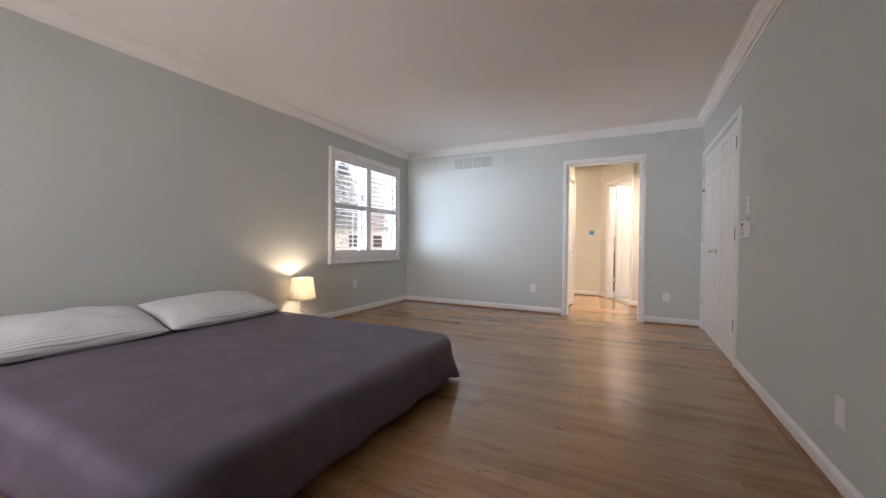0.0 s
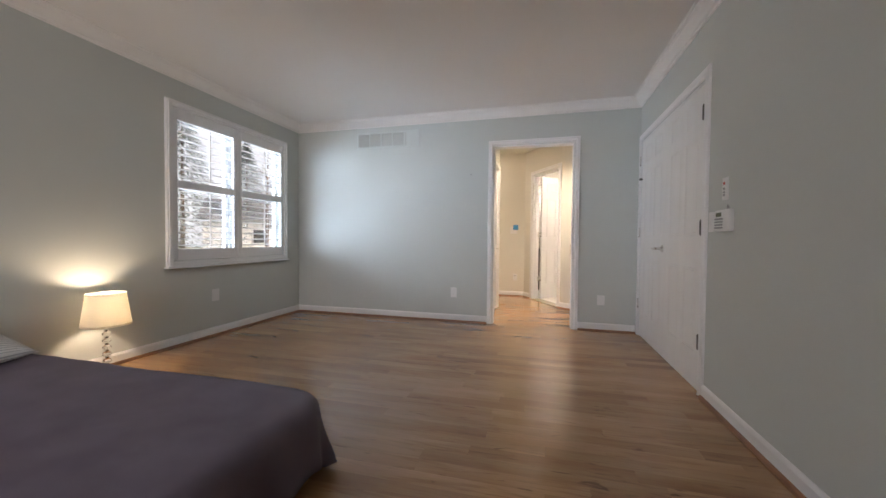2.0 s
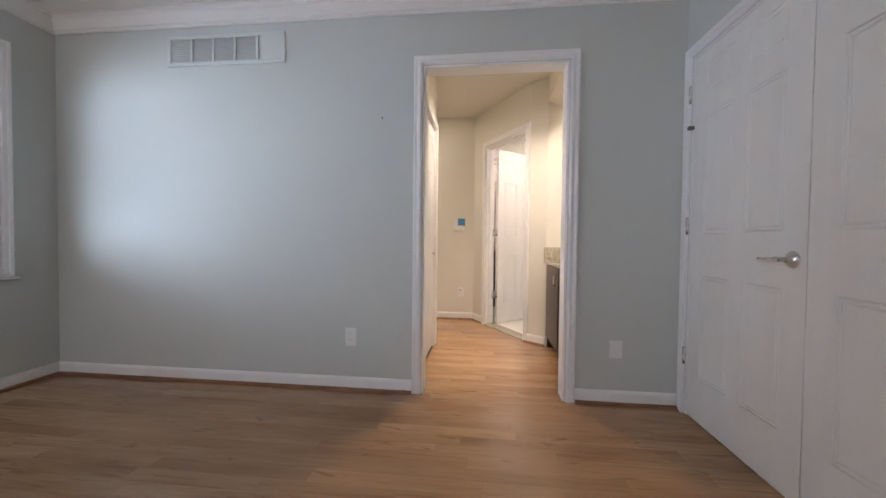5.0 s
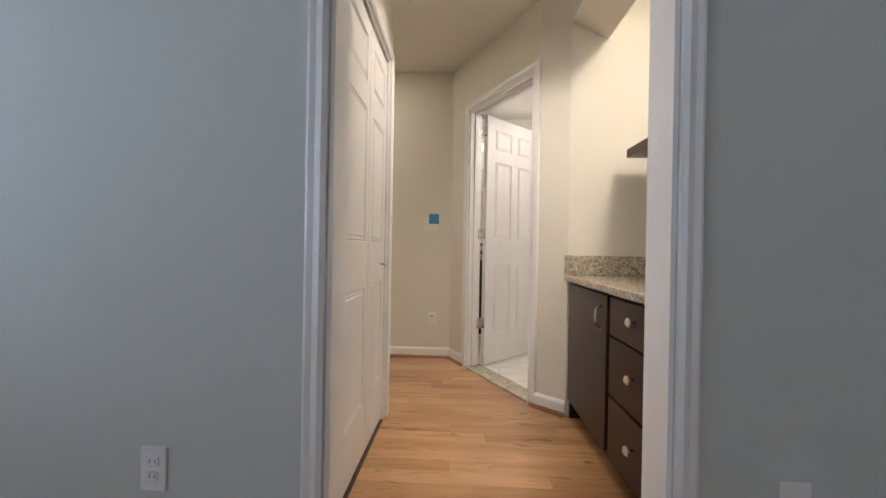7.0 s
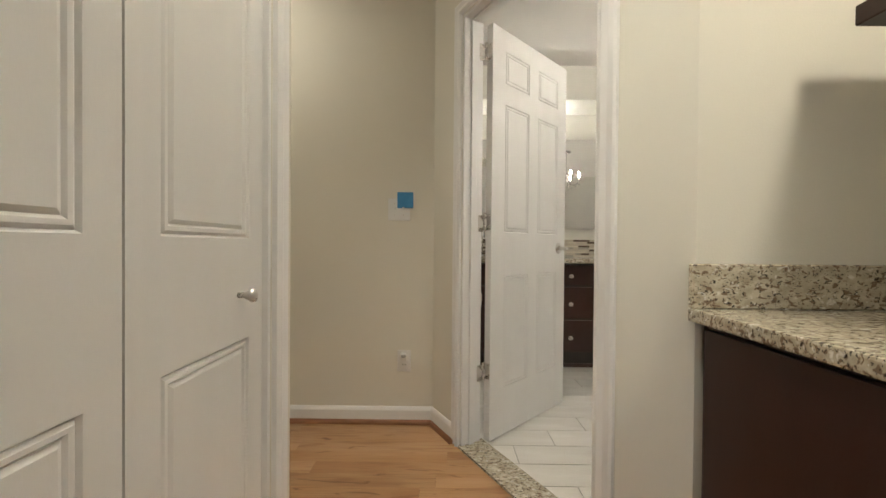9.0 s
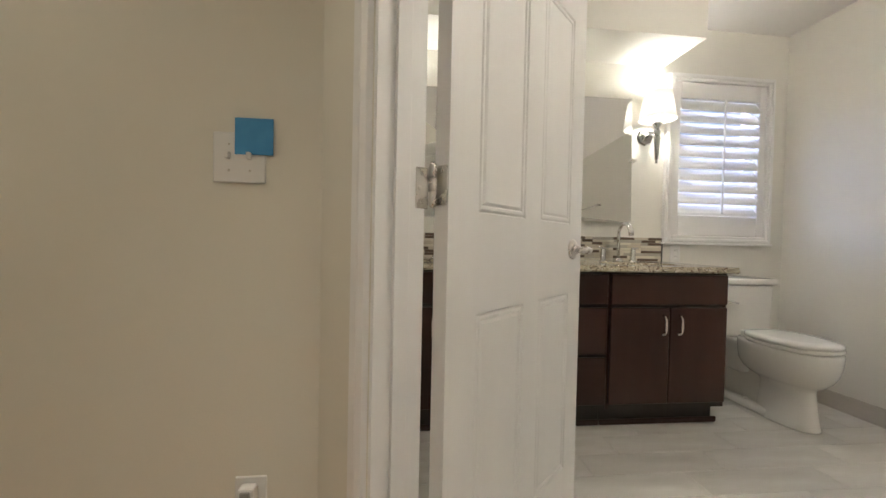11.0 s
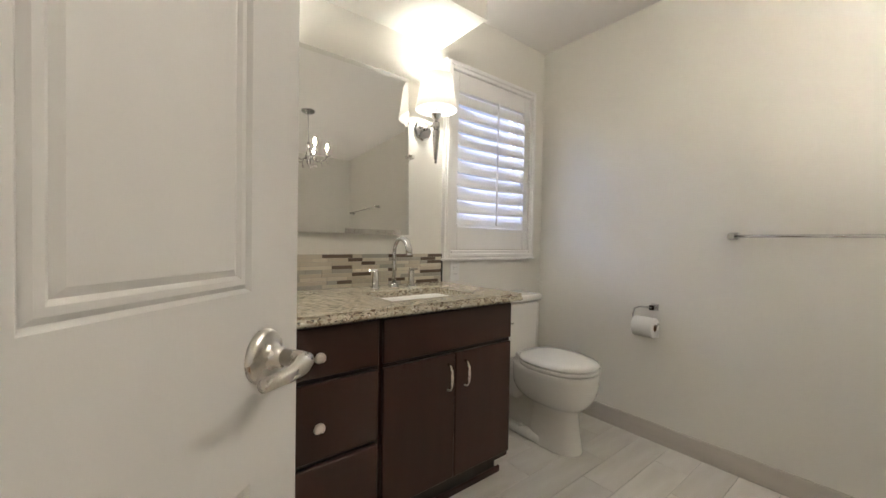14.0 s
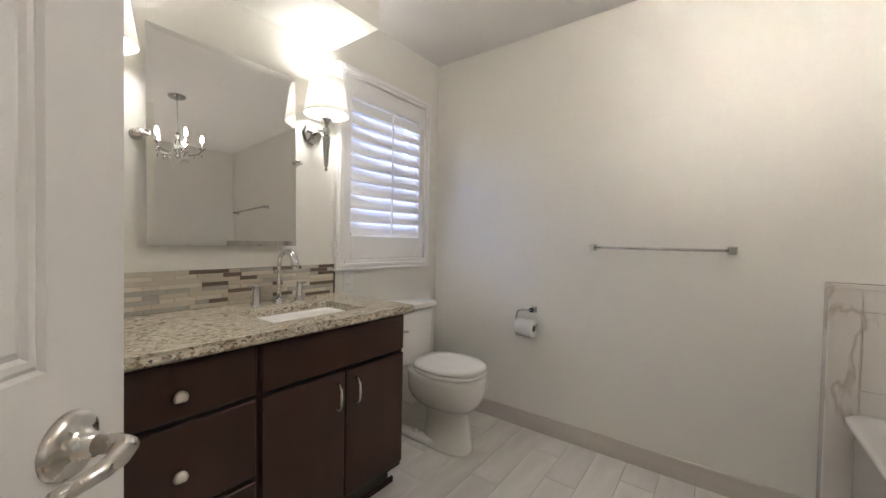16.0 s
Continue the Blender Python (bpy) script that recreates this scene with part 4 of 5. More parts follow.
tagged(part("countertop", bm, M_GRAN), "speckled beige granite countertop in the alcove", "countertop")
tagged(part("backsplash", box(.847, 5.416, .799, .868, 6.434, .908, .003), M_GRAN), "low granite backsplash on the alcove wall", "backsplash", "alcove splash")
tagged(part("backsplash", box(.284, 6.435, .799, .868, 6.456, .908, .003), M_GRAN), "low granite side splash on the alcove wall", "backsplash", "alcove splash")
tagged(part("floating_shelf", box(.575, 5.416, 1.434, .869, 6.36, 1.479, .003), M_ESP), "dark espresso floating shelf above the counter", "shelf")
dl = empty("recessed_light", pose(.80, 5.45, CEIL), "lit round recessed downlight in the alcove ceiling", "ceiling light", "recessed lights")
part("trim_ring", lathe([(.085, 0), (.088, -.006), (.070, -.010), (.068, 0)], 32, cap=False), M_TRIM, dl, smooth=True)
part("lens", lathe([(.068, -.004), (.068, -.003)], 32), M_GLOWDISC, dl)
# Discs added to the ceiling for the hall and passage fills.
for x, y in ((-.28, 6.12), (-1.35, 7.0)):
    c = copy_thing(dl, pose(x, y, CEIL))
    tagged(c, "lit round downlight added to the hall ceiling")

HALLN = lambda x, z: pose(x, 7.50, z)
plate("light_switch", HALLN(-.565, 1.135), .117, .117, "white double toggle switch plate", "light switch", "toggles")
tagged(part("masking_tape", box(-.574, 7.4905, 1.142, -.489, 7.4915, 1.226), M_BLUE), "square of blue masking tape stuck over the switch plate", "tape")
plate("wall_outlet", HALLN(-.532, .33), .072, .115, "white duplex outlet with a night-light plugged in", "outlet", "outlet")
nl = empty("night_light", pose(-.532, 7.491, .354), "small white plug-in night-light", "night-light")
part("housing", box(-.018, -.028, -.016, .018, 0, .022, .006, seg=2), M_PLASTIC, nl)
part("lens", box(-.012, -.032, .002, .012, -.027, .018, .002), M_GREY, nl)

# ---- bathroom things ----
CT, VF, VX = .850, 8.350, (-.43, .418, .852, 1.512)   # counter top, cabinet face, unit joints


def vanity_sink_unit(x0, x1, name="vanity_cabinet"):
    v = empty(name, pose(x0, VF, 0), "espresso vanity cabinet with false front and two doors", "cabinet", "vanity cabinets")
    w = x1 - x0
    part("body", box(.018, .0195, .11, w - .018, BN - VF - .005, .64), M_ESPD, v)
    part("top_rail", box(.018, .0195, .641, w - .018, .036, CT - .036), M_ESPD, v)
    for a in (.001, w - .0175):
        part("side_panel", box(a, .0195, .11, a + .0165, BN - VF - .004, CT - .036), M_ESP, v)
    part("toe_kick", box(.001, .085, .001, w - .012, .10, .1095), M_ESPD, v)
    part("base_strip", box(.001, .07, 0, w + .012, .084, .03, .004), M_ESP, v)
    f = .009
    part("false_front", box(f, 0, .652, w - f, .0188, .806, .006, seg=3), M_ESP, v)
    for k in range(2):
        a = f + k * (w - 2 * f) / 2 + (.002 if k else 0)
        b = f + (k + 1) * (w - 2 * f) / 2 - (0 if k else .002)
        d = part("door", box(a, 0, .140, b, .0188, .636, .006, seg=3), M_ESP, v)
        pull(d, pose((b - .036) if k == 0 else (a + .048), 0, .548), .10)
    return v


v1 = vanity_sink_unit(VX[2], VX[3])
v2 = vanity_sink_unit(VX[0], VX[1])
v = empty("drawer_cabinet", pose(VX[1], VF, 0), "espresso vanity drawer stack with round knobs", "cabinet", "vanity cabinets")
w = VX[2] - VX[1]
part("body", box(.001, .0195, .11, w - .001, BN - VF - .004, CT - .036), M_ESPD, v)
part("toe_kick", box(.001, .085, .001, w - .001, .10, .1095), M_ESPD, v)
part("base_strip", box(.001, .07, 0, w - .001, .084, .03, .004), M_ESP, v)
for z0, z1 in ((.652, .806), (.398, .636), (.140, .382)):
    d = part("drawer", box(.009, 0, z0, w - .009, .0188, z1, .006, seg=3), M_ESP, v)
    knob(d, pose(w / 2, 0, (z0 + z1) / 2 - .01))


def rounded(x0, x1, y0, y1, r, seg=6):
    pts = []
    for cx, cy, a0 in ((x1 - r, y1 - r, 0), (x0 + r, y1 - r, 90), (x0 + r, y0 + r, 180), (x1 - r, y0 + r, 270)):
        for k in range(seg + 1):
            a = radians(a0 + 90 * k / seg)
            pts.append((cx + r * math.cos(a), cy + r * math.sin(a)))
    return pts


# counter with two cut-outs, made of slabs round rounded holes
SINKS = ((.935, 1.335), (-.20, .20))
SY0, SY1 = 8.425, 8.685
bm = bmesh.new()
x = VX[0] - .02
F0, F1 = VF - .032, BN - .003
for a, b in sorted(SINKS):
    box(x, F0, CT - .032, a, F1, CT, bm=bm)
    box(a, F0, CT - .032, b, SY0, CT, bm=bm)
    box(a, SY1, CT - .032, b, F1, CT, bm=bm)
    x = b
box(x, F0, CT - .032, 1.530, F1, CT, bm=bm)
bmesh.ops.remove_doubles(bm, verts=bm.verts, dist=.0004)
vc = tagged(part("countertop", bm, M_GRAN), "speckled beige granite vanity countertop with sink cut-outs", "countertop")
part("counter_edge", tube([(VX[0] - .02, F0 + .002, CT - .016), (1.526, F0 + .002, CT - .016)], .0158, 14, flat=.5), M_GRAN, vc, smooth=True)
for a, b in SINKS:
    bm = bmesh.new()
    rows = []
    for k, (ins, z) in enumerate(((-.012, CT - .033), (0, CT - .033), (.004, CT - .045), (.018, CT - .13), (.05, CT - .155), (.12, CT - .162))):
        rows.append([bm.verts.new((px, py, z)) for px, py in rounded(a + ins, b - ins, SY0 + ins, SY1 - ins, max(.05 - ins * .3, .012))])
    for r0, r1 in zip(rows, rows[1:]):
        n = len(r0)
        for i in range(n):
            bm.faces.new((r0[i], r0[(i + 1) % n], r1[(i + 1) % n], r1[i]))
    bm.faces.new(rows[-1])
    sk = tagged(part("sink", fix(bm), M_CERAMIC, smooth=True), "white rectangular undermount ceramic sink", "sink", "vanity sinks")
    so = sk.modifiers.new("thick", "SOLIDIFY")
    so.thickness, so.offset = .008, 0


def faucet(x):
    fa = empty("faucet", pose(x, 8.775, CT), "chrome widespread faucet with flat arched spout", "faucet", "vanity faucets")
    pts = [(0, 0, .012), (0, 0, .16)]
    for k in range(1, 11):
        a = math.pi * k / 11
        pts.append((0, -.064 + .064 * math.cos(a), .170 + .064 * math.sin(a)))
    pts.append((0, -.131, .160))
    part("spout", tube(pts, .0145, 12, flat=.62), M_CHROME, fa, smooth=True)
    part("spout_base", lathe([(.026, 0), (.026, .006), (.019, .012), (.017, .022)], 24), M_CHROME, fa, smooth=True)
    for s in (-.098, .098):
        h = part("handle", lathe([(.024, 0), (.024, .005), (.016, .010), (.0145, .075), (.0145, .079)], 22), M_CHROME, fa, smooth=True, m=pose(s, 0, 0))
        part("lever", box(-.034 if s < 0 else -.012, -.0075, .079, .012 if s < 0 else .034, .0075, .090, .003), M_CHROME, h)
    return fa


faucet(1.147)
faucet(0.0)

# mosaic splash
SPZ0, SPZ1, SPX1 = CT + .0005, 1.006, 1.520
tagged(part("splash_panel", box(VX[0] - .018, BN - .006, SPZ0, SPX1, BN - .0005, SPZ1), M_GROUT), "grout bed of the mosaic backsplash", "backsplash", "", "structure")
rng = random.Random(11)
mats, rows = M_MOSA, 9
hgt = (SPZ1 - SPZ0) / rows
pieces, strip_me = [], {}
for r in range(rows):
    x = VX[0] - .018
    while x < SPX1 - .012:
        ln = rng.choice((.048, .072, .098, .098, .145, .145))
        x1 = min(x + ln, SPX1 - .010)
        k = rng.choices(range(4), (3, 4, 3, 4))[0]
        pieces.append((x, x1, SPZ0 + r * hgt, k))
        x = x1
sp = empty("mosaic_backsplash", pose(0, 0, 0), "glass and stone strip mosaic backsplash in beige and brown", "backsplash")
for x0, x1, z, k in pieces:
    key = (round(x1 - x0, 3), k)
    if key not in strip_me:
        bm = box(.0008, 0, .0008, key[0] - .0008, .0045, hgt - .0008, .0006)
        me = bpy.data.meshes.new("mosaic_tile")
        bm.to_mesh(me)
        bm.free()
        me.materials.append(mats[k])
        strip_me[key] = me
    o = new("mosaic_tile", strip_me[key])
    o.parent = sp
    o.location = (x0, BN - .0105 - rng.random() * .001, z)
part("edge_trim", box(SPX1 - .009, BN - .012, SPZ0, SPX1, BN - .0005, SPZ1, .001), M_DARK, sp, "dark metal edge trim")


def mirror(x0, x1):
    mi = empty("pivot_mirror", pose((x0 + x1) / 2, BN - .047, 1.50, -1.8), "frameless tilting wall mirror above the granite vanity", "mirror", "vanity mirrors")
    w, h, b = (x1 - x0) / 2, .397, .022
    bm = bmesh.new()
    o = [bm.verts.new(c) for c in ((-w, .002, -h), (w, .002, -h), (w, .002, h), (-w, .002, h))]
    i = [bm.verts.new(c) for c in ((-w + b, 0, -h + b), (w - b, 0, -h + b), (w - b, 0, h - b), (-w + b, 0, h - b))]
    bk = [bm.verts.new(c) for c in ((-w, .006, -h), (w, .006, -h), (w, .006, h), (-w, .006, h))]
    bm.faces.new(i)
    for k in range(4):
        bm.faces.new((o[k], o[(k + 1) % 4], i[(k + 1) % 4], i[k]))
        bm.faces.new((bk[k], bk[(k + 1) % 4], o[(k + 1) % 4], o[k]))
    bm.faces.new(bk[::-1])
    part("glass", fix(bm), M_MIRROR, mi)
    for s in (-1, 1):
        p = part("pivot", lathe([(.021, 0), (.021, .006), (.010, .010), (.010, .046)], 20), M_NICKEL, mi, "round nickel pivot bracket", True, pose(s * (w + .018), .047, 0, 90))
        part("clamp", box(-.030, -.008, -.012, .012, .010, .012, .003) if s > 0 else box(-.012, -.008, -.012, .030, .010, .012, .003), M_NICKEL, p, m=pose(0, 0, .047))


mirror(.690, 1.262)
mirror(-.135, .437)


def sconce(x):
    s = empty("wall_sconce", pose(x, BN, 1.665), "lit chrome wall sconce with white tapered shade", "wall light", "vanity sconces")
    part("backplate", lathe([(.056, 0), (.058, .004), (.050, .014), (.030, .019), (.012, .024)], 8), M_CHROME, s, m=pose(0, 0, 0, 90))
    part("arm", tube([(0, -.015, 0), (0, -.06, .004), (0, -.12, .006)], .0085, 12), M_CHROME, s, smooth=True)
    bm = lathe([(.003, -.196), (.009, -.188), (.005, -.178), (.010, -.170), (.021, -.03), (.013, -.024), (.019, -.010), (.019, .012), (.011, .020), (.013, .030), (.030, .052), (.030, .058), (.010, .060), (.010, .098)], 20)
    part("stem", bm, M_CHROME, s, "faceted chrome finial stem", False, pose(0, -.122, 0))
    bm = lathe([(.104, .076), (.105, .077), (.078, .246), (.077, .246), (.103, .077)], 40, cap=False)
    part("shade", bm, M_SHADEW, s, "white tapered fabric shade", True, pose(0, -.122, 0))
    part("bottom_trim", lathe([(.1045, .074), (.106, .076), (.105, .080), (.103, .079)], 40, cap=False), M_SHADEW, s, "", True, pose(0, -.122, 0))
    part("top_trim", lathe([(.0775, .243), (.0792, .244), (.078, .249), (.076, .248)], 40, cap=False), M_SHADEW, s, "", True, pose(0, -.122, 0))
    return s


for x in (1.375, .545, -.235):
    sconce(x)

# toilet
TX = 1.945
to = empty("toilet", pose(TX, BN, 0), "white ceramic two-piece toilet with closed lid", "toilet")


def loft(rows, seg=36):
    """Rings of an egg-shaped section: (centre y, half width, front reach, back reach, z)."""
    bm = bmesh.new()
    rings = []
    for cy, hw, fr, bk, z in rows:
        ring = []
        for k in range(seg):
            a = 2 * math.pi * k / seg
            c, s = math.cos(a), math.sin(a)
            ring.append(bm.verts.new((hw * math.copysign(abs(c) ** .85, c), cy + (bk * abs(s) ** .85 if s > 0 else -fr * abs(s) ** .87), z * 1.06)))
        rings.append(ring)
    for a, b in zip(rings, rings[1:]):
        for k in range(seg):
            bm.faces.new((a[k], a[(k + 1) % seg], b[(k + 1) % seg], b[k]))
    bm.faces.new(rings[0][::-1]), bm.faces.new(rings[-1])
    return fix(bm)


part("bowl", loft([(-.46, .092, .166, .15, 0), (-.46, .094, .167, .15, .010), (-.46, .090, .160, .14, .035), (-.46, .083, .148, .13, .11), (-.46, .079, .140, .125, .185), (-.46, .084, .146, .14, .205), (-.458, .112, .178, .18, .222), (-.457, .138, .202, .21, .246),
                   (-.457, .158, .222, .23, .282), (-.457, .170, .232, .23, .325), (-.457, .175, .236, .23, .372), (-.457, .175, .236, .23, .388), (-.457, .170, .231, .23, .397)]), M_CERAMIC, to, smooth=True)
part("trapway", box(-.062, -.40, .02, .062, -.12, .27, .045, seg=4), M_CERAMIC, to, smooth=True)
part("seat", loft([(-.46, .172, .228, .165, .399), (-.46, .178, .234, .170, .404), (-.46, .178, .234, .170, .414), (-.46, .173, .228, .165, .418)]), M_CERAMIC, to, "white toilet seat", True)
part("lid", loft([(-.46, .171, .226, .175, .4205), (-.46, .176, .232, .18, .424), (-.46, .175, .231, .18, .434), (-.46, .162, .216, .17, .442), (-.46, .11, .155, .12, .446)]), M_CERAMIC, to, "closed white lid", True)
part("foot", box(-.10, -.44, 0, .10, -.10, .05, .022, seg=3), M_CERAMIC, to, smooth=True)
bm = box(-.190, -.212, .395, .190, -.02, .720, .022, seg=3)
for vv in bm.verts:
    k = (vv.co.z - .395) / .325
    vv.co.x *= .90 + .10 * k
part("tank", bm, M_CERAMIC, to, smooth=True)
part("tank_lid", box(-.203, -.226, .722, .203, -.010, .762, .014, seg=3), M_CERAMIC, to, smooth=True)
part("neck", box(-.11, -.30, .20, .11, -.03, .392, .03, seg=3), M_CERAMIC, to, smooth=True)
for s in (-1, 1):
    part("bolt_cap", lathe([(.016, 0), (.015, .012), (.006, .018)], 14), M_CERAMIC, to, "", True, pose(s * .075, -.30, .045))
    part("seat_hinge", box(s * .075 - .016, -.300, .418, s * .075 + .016, -.262, .458, .006), M_CERAMIC, to)
part("flush_lever", tube([(-.15, -.210, .62), (-.15, -.232, .62), (-.11, -.236, .615), (-.08, -.234, .61)], .006, 8), M_CHROME, to, "chrome flush lever", True)
su = empty("supply_valve", pose(1.69, BN, .15), "chrome water supply valve with braided hose", "valve")
part("escutcheon", lathe([(.026, 0), (.022, .006), (.010, .008)], 18), M_CHROME, su, m=pose(0, 0, 0, 90), smooth=True)
part("valve_body", tube([(0, -.005, 0), (0, -.05, 0), (.0, -.052, .02)], .008, 10), M_CHROME, su, smooth=True)
part("hose", tube([(0, -.052, .02), (.01, -.055, .10), (.06, -.07, .17), (.10, -.09, .215)], .005, 8), M_NICKEL, su, smooth=True)

BATHE = lambda y, z: pose(BE, y, z, 0, 0, -90)
tb = empty("towel_bar", BATHE(7.475, 1.121), "chrome wall-mounted towel bar", "towel bar")
for s in (-.300, .300):
    p = part("bracket", lathe([(.026, 0), (.026, .006), (.019, .010), (.015, .034), (.018, .050), (.018, .058)], 4), M_CHROME, tb, "square flared chrome bracket", False, pose(s, 0, 0, 90) @ pose(0, 0, 0, 0, 0, 45))
part("bar", tube([(-.300, -.048, 0), (.300, -.048, 0)], .0075, 12), M_CHROME, tb, smooth=True)
tb2 = copy_thing(tb, BATHE(6.035, 1.64) @ Matrix.Scale(1.2, 4, (1, 0, 0)))
tagged(tb2, "chrome towel bar on the wall above the tub")
tp = empty("toilet_paper_holder", BATHE(8.135, .735), "chrome open-arm toilet paper holder", "paper holder")
part("bracket", lathe([(.026, 0), (.026, .006), (.015, .014), (.013, .036), (.018, .044)], 4), M_CHROME, tp, "", False, pose(.02, 0, 0, 90) @ pose(0, 0, 0, 0, 0, 45))
part("arm", tube([(.02, -.040, 0), (-.035, -.052, 0), (-.062, -.058, -.012), (-.070, -.060, -.05), (-.062, -.060, -.088), (.055, -.060, -.090), (.062, -.060, -.078)], .005, 10), M_CHROME, tp, smooth=True)
rl = empty("toilet_roll", BATHE(8.135, .647), "white toilet paper roll on the holder", "toilet roll")
bm = lathe([(.019, -.052), (.052, -.052), (.053, -.050), (.053, .050), (.052, .052), (.019, .052)], 36, cap=False)
part("paper", bm, M_PAPER, rl, "", True, pose(-.005, -.062, -.016, 0, 90))
part("core", lathe([(.019, -.0525), (.0195, -.0525), (.0195, .0525), (.019, .0525)], 24, cap=False), M_CARD, rl, "brown cardboard core", True, pose(-.005, -.062, -.016, 0, 90))
bm = box(-.057, -.0105, -.075, .047, -.0095, -.016)
part("loose_sheet", bm, M_PAPER, rl)
plate("wall_outlet", pose(1.615, BN, .905), .072, .115, "white duplex outlet beside the vanity", "outlet", "outlet")

# tub and its low marble wall
lw = empty("tub_ledge", pose(0, 0, 0), "low marble-tiled ledge wall beside the tub", "ledge")
part("core", box(BE - .075, BS + .01, 0, BE - .001, 6.865, .985), M_MARBLE, lw)
part("cap", box(BE - .090, BS + .005, .986, BE - .001, 6.878, 1.006, .003), M_MARBLE, lw, "marble cap slab")
part("end_trim", box(BE - .086, 6.788, 0, BE - .001, 6.878, .985, .003), M_MARBLE, lw, "marble end strip")
part("top_strip", box(BE - .086, BS + .006, .905, BE - .0755, 6.786, .985, .003), M_MARBLE, lw, "marble border strip")
for j in range(3):
    for i in range(3):
        y1 = 6.784 - i * .41
        part("tile", box(BE - .082, y1 - .407, .02 + j * .295, BE - .0755, y1, .02 + j * .295 + .292, .001), M_MARBLE, lw)
tu = empty("bathtub", pose(1.985, 6.205, 0), "white freestanding-edge bathtub against the marble ledge", "bathtub")
bm = bmesh.new()
rows = []
for ins, z in ((.02, 0), (.02, .48), (0, .505), (0, .525), (.012, .53), (.075, .53), (.095, .515), (.13, .20), (.19, .13)):
    rows.append([bm.verts.new((px, py, z)) for px, py in rounded(-.37 + ins, .325 - ins, -.64 + ins, .635 - ins, max(.06, .09 - ins * .1) if ins < .05 else .16, 8)])
for r0, r1 in zip(rows, rows[1:]):
    n = len(r0)
    for i in range(n):
        bm.faces.new((r0[i], r0[(i + 1) % n], r1[(i + 1) % n], r1[i]))
bm.faces.new(rows[-1]), bm.faces.new(rows[0][::-1])
part("shell", fix(bm), M_CERAMIC, tu, smooth=True)
part("drain", lathe([(.03, .131), (.028, .134), (.01, .135)], 20), M_CHROME, tu, smooth=True)

ch = empty("chandelier", pose(1.38, 6.95, BCEIL), "small lit crystal chandelier hanging over the floor", "chandelier")
part("canopy", lathe([(.062, 0), (.062, -.008), (.045, -.022), (.012, -.030)], 28), M_CHROME, ch, smooth=True)
part("chain", tube([(0, 0, -.03), (0, 0, -.30)], .004, 8), M_CHROME, ch)
part("column", lathe([(.006, -.30), (.020, -.32), (.010, -.35), (.026, -.40), (.030, -.43), (.012, -.47), (.018, -.49), (.003, -.52)], 18), M_CRYSTAL, ch, "crystal column")
for k in range(5):
    a = 2 * math.pi * k / 5 + .3
    c, s = math.cos(a), math.sin(a)
    arm = part("arm", tube([(c * .02, s * .02, -.44), (c * .08, s * .08, -.48), (c * .14, s * .14, -.46), (c * .165, s * .165, -.425)], .005, 8), M_CHROME, ch, smooth=True)
    part("candle_cup", lathe([(.004, -.325), (.026, -.315), (.024, -.311), (.009, -.310), (.009, -.265), (.002, -.264)], 14), M_CHROME, arm, m=pose(c * .165, s * .165, -.10), smooth=True)
    part("candle_bulb", lathe([(.003, -.264), (.011, -.25), (.012, -.235), (.006, -.212), (.001, -.20)], 12), M_GLOWBULB, arm, "lit flame bulb", True, pose(c * .165, s * .165, -.10))
    for j in range(3):
        dz = -.46 - .02 * j
        part("pendant", lathe([(.001, dz), (.008, dz - .016), (.006, dz - .03), (.001, dz - .036)], 6), M_CRYSTAL, arm, m=pose(c * (.165 - .05 * j), s * (.165 - .05 * j), 0))


# ---- outside the windows ----
structure("ground", prism([(-300, -300), (300, -300), (300, 300), (-300, 300)], -.75, -.60), M_GROUND, "winter lawn reaching the horizon", "ground")

back = bmesh.new()
ring = [(70 * math.cos(radians(a)), 70 * math.sin(radians(a))) for a in range(60, 236, 5)]
lo = [back.verts.new((x, y, -.8)) for x, y in ring]
hi = [back.verts.new((x, y, 60)) for x, y in ring]
for k in range(len(ring) - 1):
    back.faces.new((lo[k], lo[k + 1], hi[k + 1], hi[k]))
structure("backdrop", back, M_SKYBACK, "pale overcast sky and far haze", "backdrop")


def conifer(x, y, h, r, seed):
    rg = random.Random(seed)
    t = empty("conifer_tree", pose(x, y, -.6), "tall dark green evergreen tree with drooping boughs", "tree", "trees outside the bedroom")
    part("trunk", lathe([(.16, 0), (.12, h * .3), (.06, h * .7), (.015, h)], 10), M_BARK, t)
    bm = bmesh.new()
    for k in range(3400):
        u = rg.random() ** .8
        z = h * (.08 + .9 * u)
        reach = r * (1 - u) ** .8 * (.35 + .65 * rg.random())
        a = rg.random() * 6.283
        c = Vector((math.cos(a) * reach, math.sin(a) * reach, z - reach * .25))
        d = Vector((math.cos(a), math.sin(a), -.35 + rg.uniform(-.2, .2))).normalized()
        s = d.cross(Vector((rg.uniform(-.3, .3), rg.uniform(-.3, .3), 1))).normalized()
        ln, wd = rg.uniform(.22, .50), rg.uniform(.028, .060)
        vs = [bm.verts.new(c + d * (-ln * .5)), bm.verts.new(c + s * wd), bm.verts.new(c + d * ln * .6 + Vector((0, 0, -.06))), bm.verts.new(c - s * wd)]
        bm.faces.new(vs)
    part("crown", bm, M_LEAF, t)
    for k in range(9):
        a, z = rg.random() * 6.283, h * rg.uniform(.15, .7)
        L = r * (1 - z / h) * .8
        part("limb", tube([(0, 0, z), (math.cos(a) * L * .5, math.sin(a) * L * .5, z - .03), (math.cos(a) * L, math.sin(a) * L, z - L * .25)], [.03, .02, .006], 6), M_BARK, t)
    return t


